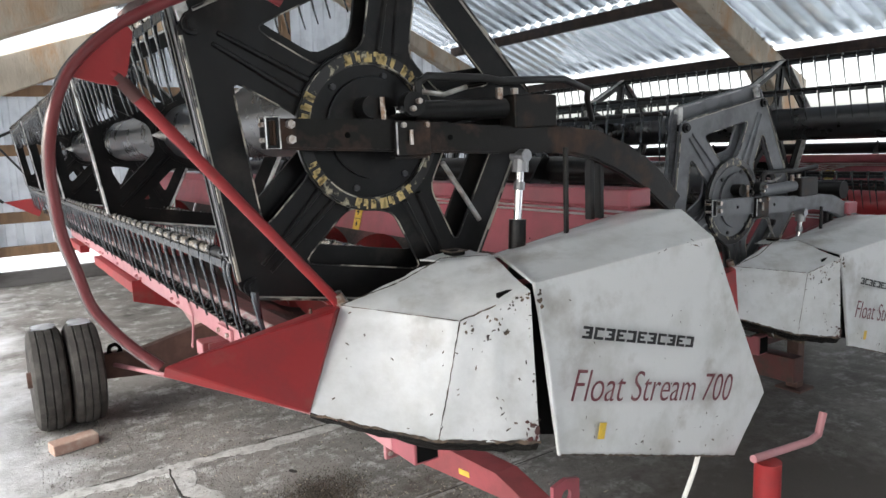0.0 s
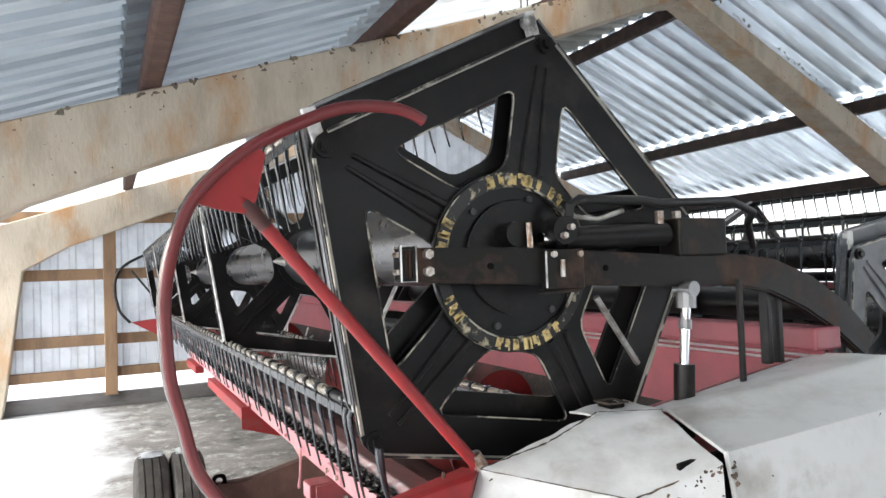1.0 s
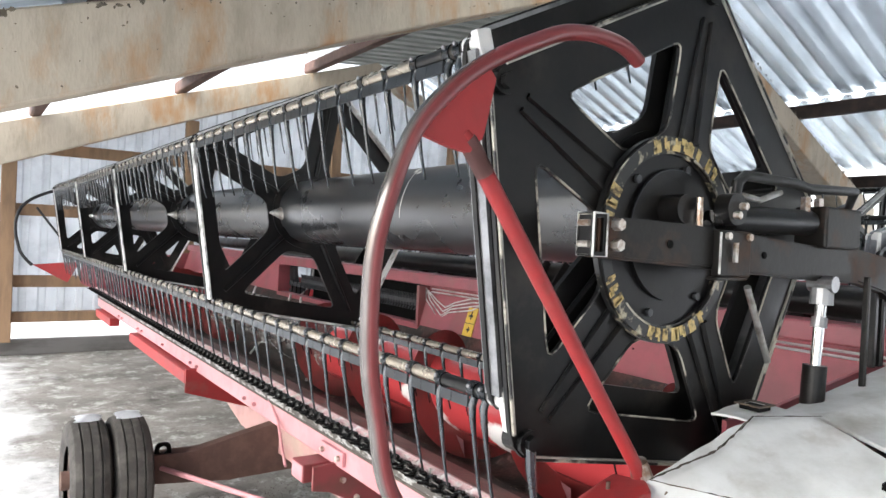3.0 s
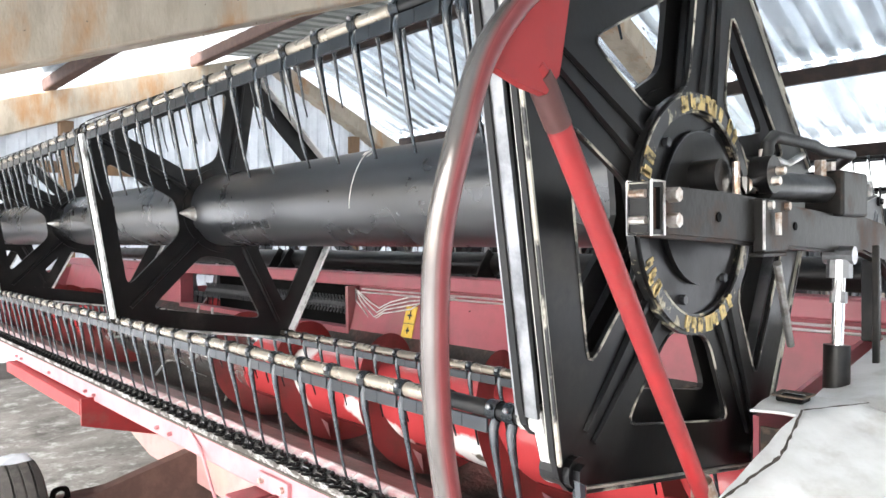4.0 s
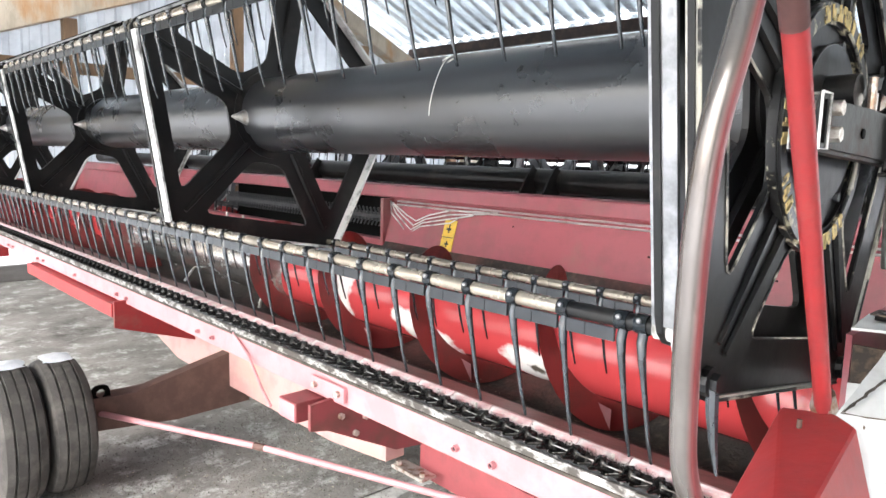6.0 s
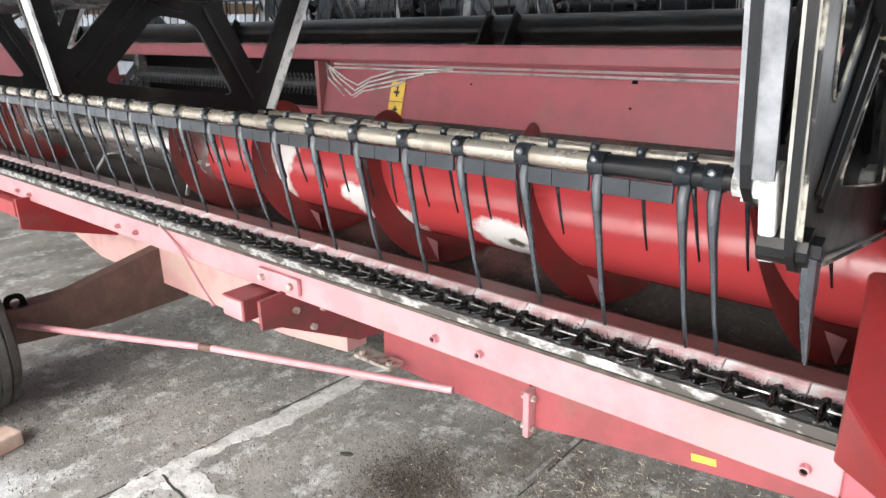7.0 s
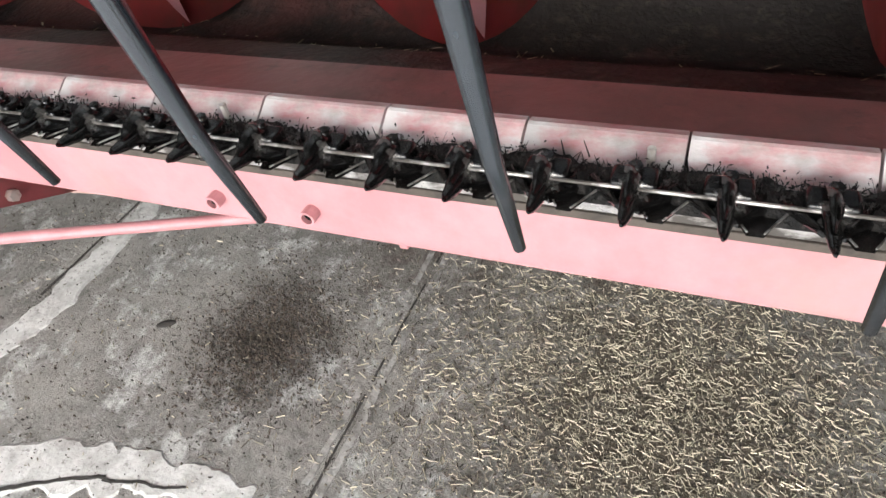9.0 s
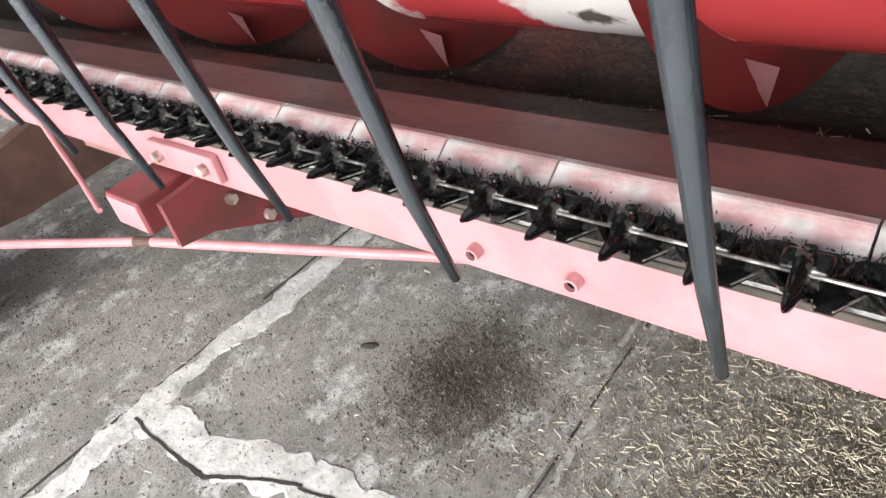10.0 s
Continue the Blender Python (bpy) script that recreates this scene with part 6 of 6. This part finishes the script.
def jack():
    j = thing("trailer_jack", "red screw jack stand with a bent crank handle", "jack")
    x, y = 1.02, -0.45
    z0 = floor_z(y)
    bm = rod(bmesh.new(), (x, y, z0 + 0.02), (x, y, 0.655), 0.043, n=18)
    part("jack_tube", bm, M["divider"], j, smooth=True)
    bm = box(bmesh.new(), (x - 0.1, y - 0.1, z0), (x + 0.1, y + 0.1, z0 + 0.02), 0.004)
    part("foot_plate", bm, M["rust"], j)
    bm = sweep(bmesh.new(), [(x - 0.085, y, 0.688), (x + 0.10, y, 0.668), (x + 0.26, y, 0.652), (x + 0.315, y, 0.66), (x + 0.345, y, 0.735)], 0.013, 10)
    part("crank_handle", bm, M["pink"], j, smooth=True)
    return j


jack()

bm = box(bmesh.new(), (-0.125, -0.055, -0.0325), (0.125, 0.055, 0.0325), 0.008)
brick = link("brick", bm, M["brick"])
brick.matrix_world = Matrix.Translation((-0.70, 2.84, floor_z(2.84) + 0.0325)) @ Matrix.Rotation(radians(12), 4, "Z")
tagged(brick, "pale red brick chocking a tyre", "brick")

bm = sweep(bmesh.new(), [(0.78, -0.362, 0.735), (0.777, -0.345, 0.66), (0.775, -0.31, 0.55), (0.768, -0.285, 0.42)], 0.008, 8)
tagged(link("cord", bm, M["cord"], smooth=True), "thin white cord hanging under the shield", "cord")

# ---- floor joints, litter ----


def ragged_strip(name, p, q, w, label, seed, material, gaps=0.0, high=0.004):
    p, q = Vector(p), Vector(q)
    d = (q - p).normalized()
    side = Vector((-d.y, d.x))
    n = max(8, int((q - p).length / 0.010))
    bm = bmesh.new()
    prev = None
    for i in range(n + 1):
        s = i / n * (q - p).length

        def wob(f, o):
            return noise.noise(Vector((s * f, o, seed * 7.3)))
        sway = 0.05 if high > 0.006 else w
        c = p.lerp(q, i / n) + side * (sway * 0.35 * wob(3, 0) + sway * 0.16 * wob(17, 5) + (sway - w) * 0.10 * wob(50, 7))
        a = w * (0.44 + 0.36 * wob(5, 11) + 0.13 * wob(16, 13) + 0.10 * wob(45, 14))
        b = w * (0.46 + 0.36 * wob(5, 21) + 0.13 * wob(16, 23) + 0.10 * wob(45, 24))
        if wob(5, 31) + 0.6 * wob(19, 33) < gaps - 1 or a + b < 0.08 * w:
            prev = None
            continue
        row = [bm.verts.new((v.x, v.y, floor_z(v.y) + h)) for v, h in ((c + side * a, 0.0004), (c + side * a * 0.88, high), (c, high + 0.001 * wob(40, 3)), (c - side * b * 0.88, high), (c - side * b, 0.0004))]
        if prev:
            for j in range(4):
                bm.faces.new((prev[j], prev[j + 1], row[j + 1], row[j]))
        prev = row
    return tagged(link(name, bm, material), label, "floor joint", "slab joints", "structure")


PALE = mat("pale_mortar", (0.50, 0.505, 0.49), 0.9, second=(0.30, 0.295, 0.28), mix=(0.42, 0.66), scale=14, third=(0.14, 0.13, 0.12), third_scale=45, third_mix=(0.58, 0.70), bump=0.35, bump_scale=60)
THIN = mat("worn_mortar", (0.30, 0.295, 0.28), 0.9, second=(0.15, 0.145, 0.135), mix=(0.42, 0.62), scale=28, bump=0.4, bump_scale=70)
CRACK = mat("dark_crack", (0.03, 0.028, 0.025), 0.95)
JOINT = "ragged pale mortar in a floor joint"
ragged_strip("slab_joint", (-1.1, 2.22), (0.95, 2.17), 0.095, JOINT, 1, PALE)
ragged_strip("slab_joint", (0.95, 2.17), (4.0, 2.12), 0.06, JOINT, 2, PALE)
ragged_strip("slab_joint", (-0.6, 1.14), (3.5, 1.105), 0.020, "thin broken line of pale mortar", 3, THIN, 0.82, 0.0015)
ragged_strip("slab_joint", (-0.6, 1.095), (3.5, 1.06), 0.022, "thin broken line of pale mortar", 4, THIN, 0.85, 0.0015)
ragged_strip("slab_joint", (-0.30, 2.20), (-0.18, 1.56), 0.125, "broken pale mortar at a slab corner", 5, PALE)
ragged_strip("slab_joint", (-0.16, 1.62), (-0.19, 0.2), 0.10, "broken pale mortar along a slab edge", 6, PALE, 0.6)
for a, b, w, sd in (((-0.31, 2.2), (-0.33, 1.85), 0.011, 7), ((-0.33, 1.86), (-0.22, 1.60), 0.012, 8), ((-0.22, 1.61), (-0.17, 1.40), 0.010, 9), ((-0.5, 1.117), (3.0, 1.083), 0.007, 10), ((-0.9, 2.265), (1.2, 2.215), 0.010, 12)):
    ragged_strip("floor_crack", a, b, w, "dark crack in the floor", sd, CRACK, -2.0 if sd < 10 else 0.75, 0.0062 if sd < 10 else 0.0015)


def litter(name, label, n, pick, length, width, material, seed):
    rnd = random.Random(seed)
    verts, faces = [], []
    for i in range(n):
        x, y = pick(rnd)
        a = rnd.uniform(0, math.pi)
        L, w, h = (length[0] + (length[1] - length[0]) * rnd.random() ** 2.8) / 2, rnd.uniform(*width) / 2, rnd.uniform(0.001, 0.004)
        z = floor_z(y) + 0.0008
        ca, sa = math.cos(a), math.sin(a)
        k = len(verts)
        up = rnd.uniform(0, 0.006)
        for u, v, t in ((-L, -w, 0), (L, -w, up), (L, w, up), (-L, w, 0), (-L, 0, h), (L, 0, h + up)):
            verts.append((x + u * ca - v * sa, y + u * sa + v * ca, z + t))
        faces += [(k, k + 1, k + 5, k + 4), (k + 3, k + 4, k + 5, k + 2), (k, k + 4, k + 3), (k + 1, k + 2, k + 5)]
    me = bpy.data.meshes.new(name)
    me.from_pydata(verts, [], faces)
    me.materials.append(material)
    return tagged(new(name, me), label, "litter", kind="stuff")


def patch(cx, cy, sx, sy):
    return lambda r: (r.gauss(cx, sx), r.gauss(cy, sy))


def island_tint(m, lo, hi):
    n, l = m.node_tree.nodes, m.node_tree.links
    p = n["Principled BSDF"]
    g = n.new("ShaderNodeNewGeometry")
    x = n.new("ShaderNodeMix")
    x.data_type = "RGBA"
    x.inputs["A"].default_value, x.inputs["B"].default_value = (*lo, 1), (*hi, 1)
    l.new(g.outputs["Random Per Island"], x.inputs["Factor"])
    l.new(x.outputs["Result"], p.inputs["Base Color"])
    return m


STRAW = island_tint(mat("straw_chips", (0.3, 0.25, 0.15), 0.8), (0.05, 0.042, 0.03), (0.60, 0.55, 0.42))
CRUMB = island_tint(mat("dark_grit", (0.03, 0.03, 0.03), 0.9), (0.02, 0.018, 0.015), (0.11, 0.09, 0.07))
litter("straw", "scattered pale chopped straw", 17000, patch(0.33, 0.40, 0.29, 0.35), (0.003, 0.030), (0.0007, 0.0026), STRAW, 11)
litter("straw", "thin scatter of chopped straw", 1500, lambda r: (r.uniform(-0.6, 1.2), r.uniform(-0.6, 3.2)), (0.005, 0.02), (0.001, 0.003), STRAW, 12)
litter("grit", "dark heap of grit and seed", 4200, patch(0.27, 1.45, 0.12, 0.10), (0.002, 0.009), (0.002, 0.006), CRUMB, 13)
litter("grit", "dark bits of chaff in the straw", 5000, patch(0.35, 0.45, 0.26, 0.34), (0.003, 0.02), (0.001, 0.004), CRUMB, 15)
litter("grit", "dark grit scattered on the concrete", 9000, lambda r: (r.uniform(-0.9, 1.3), r.uniform(-0.8, 3.6)), (0.002, 0.010), (0.002, 0.006), CRUMB, 14)
bm = bmesh.new()
bmesh.ops.create_icosphere(bm, subdivisions=2, radius=1, matrix=Matrix.Translation((0.231, 1.768, floor_z(1.77) + 0.003)) @ Matrix.Rotation(0.5, 4, "Z") @ Matrix.Diagonal((0.012, 0.030, 0.007, 1)))
tagged(link("clod", bm, CRACK), "small dark clod on the concrete", "clod")
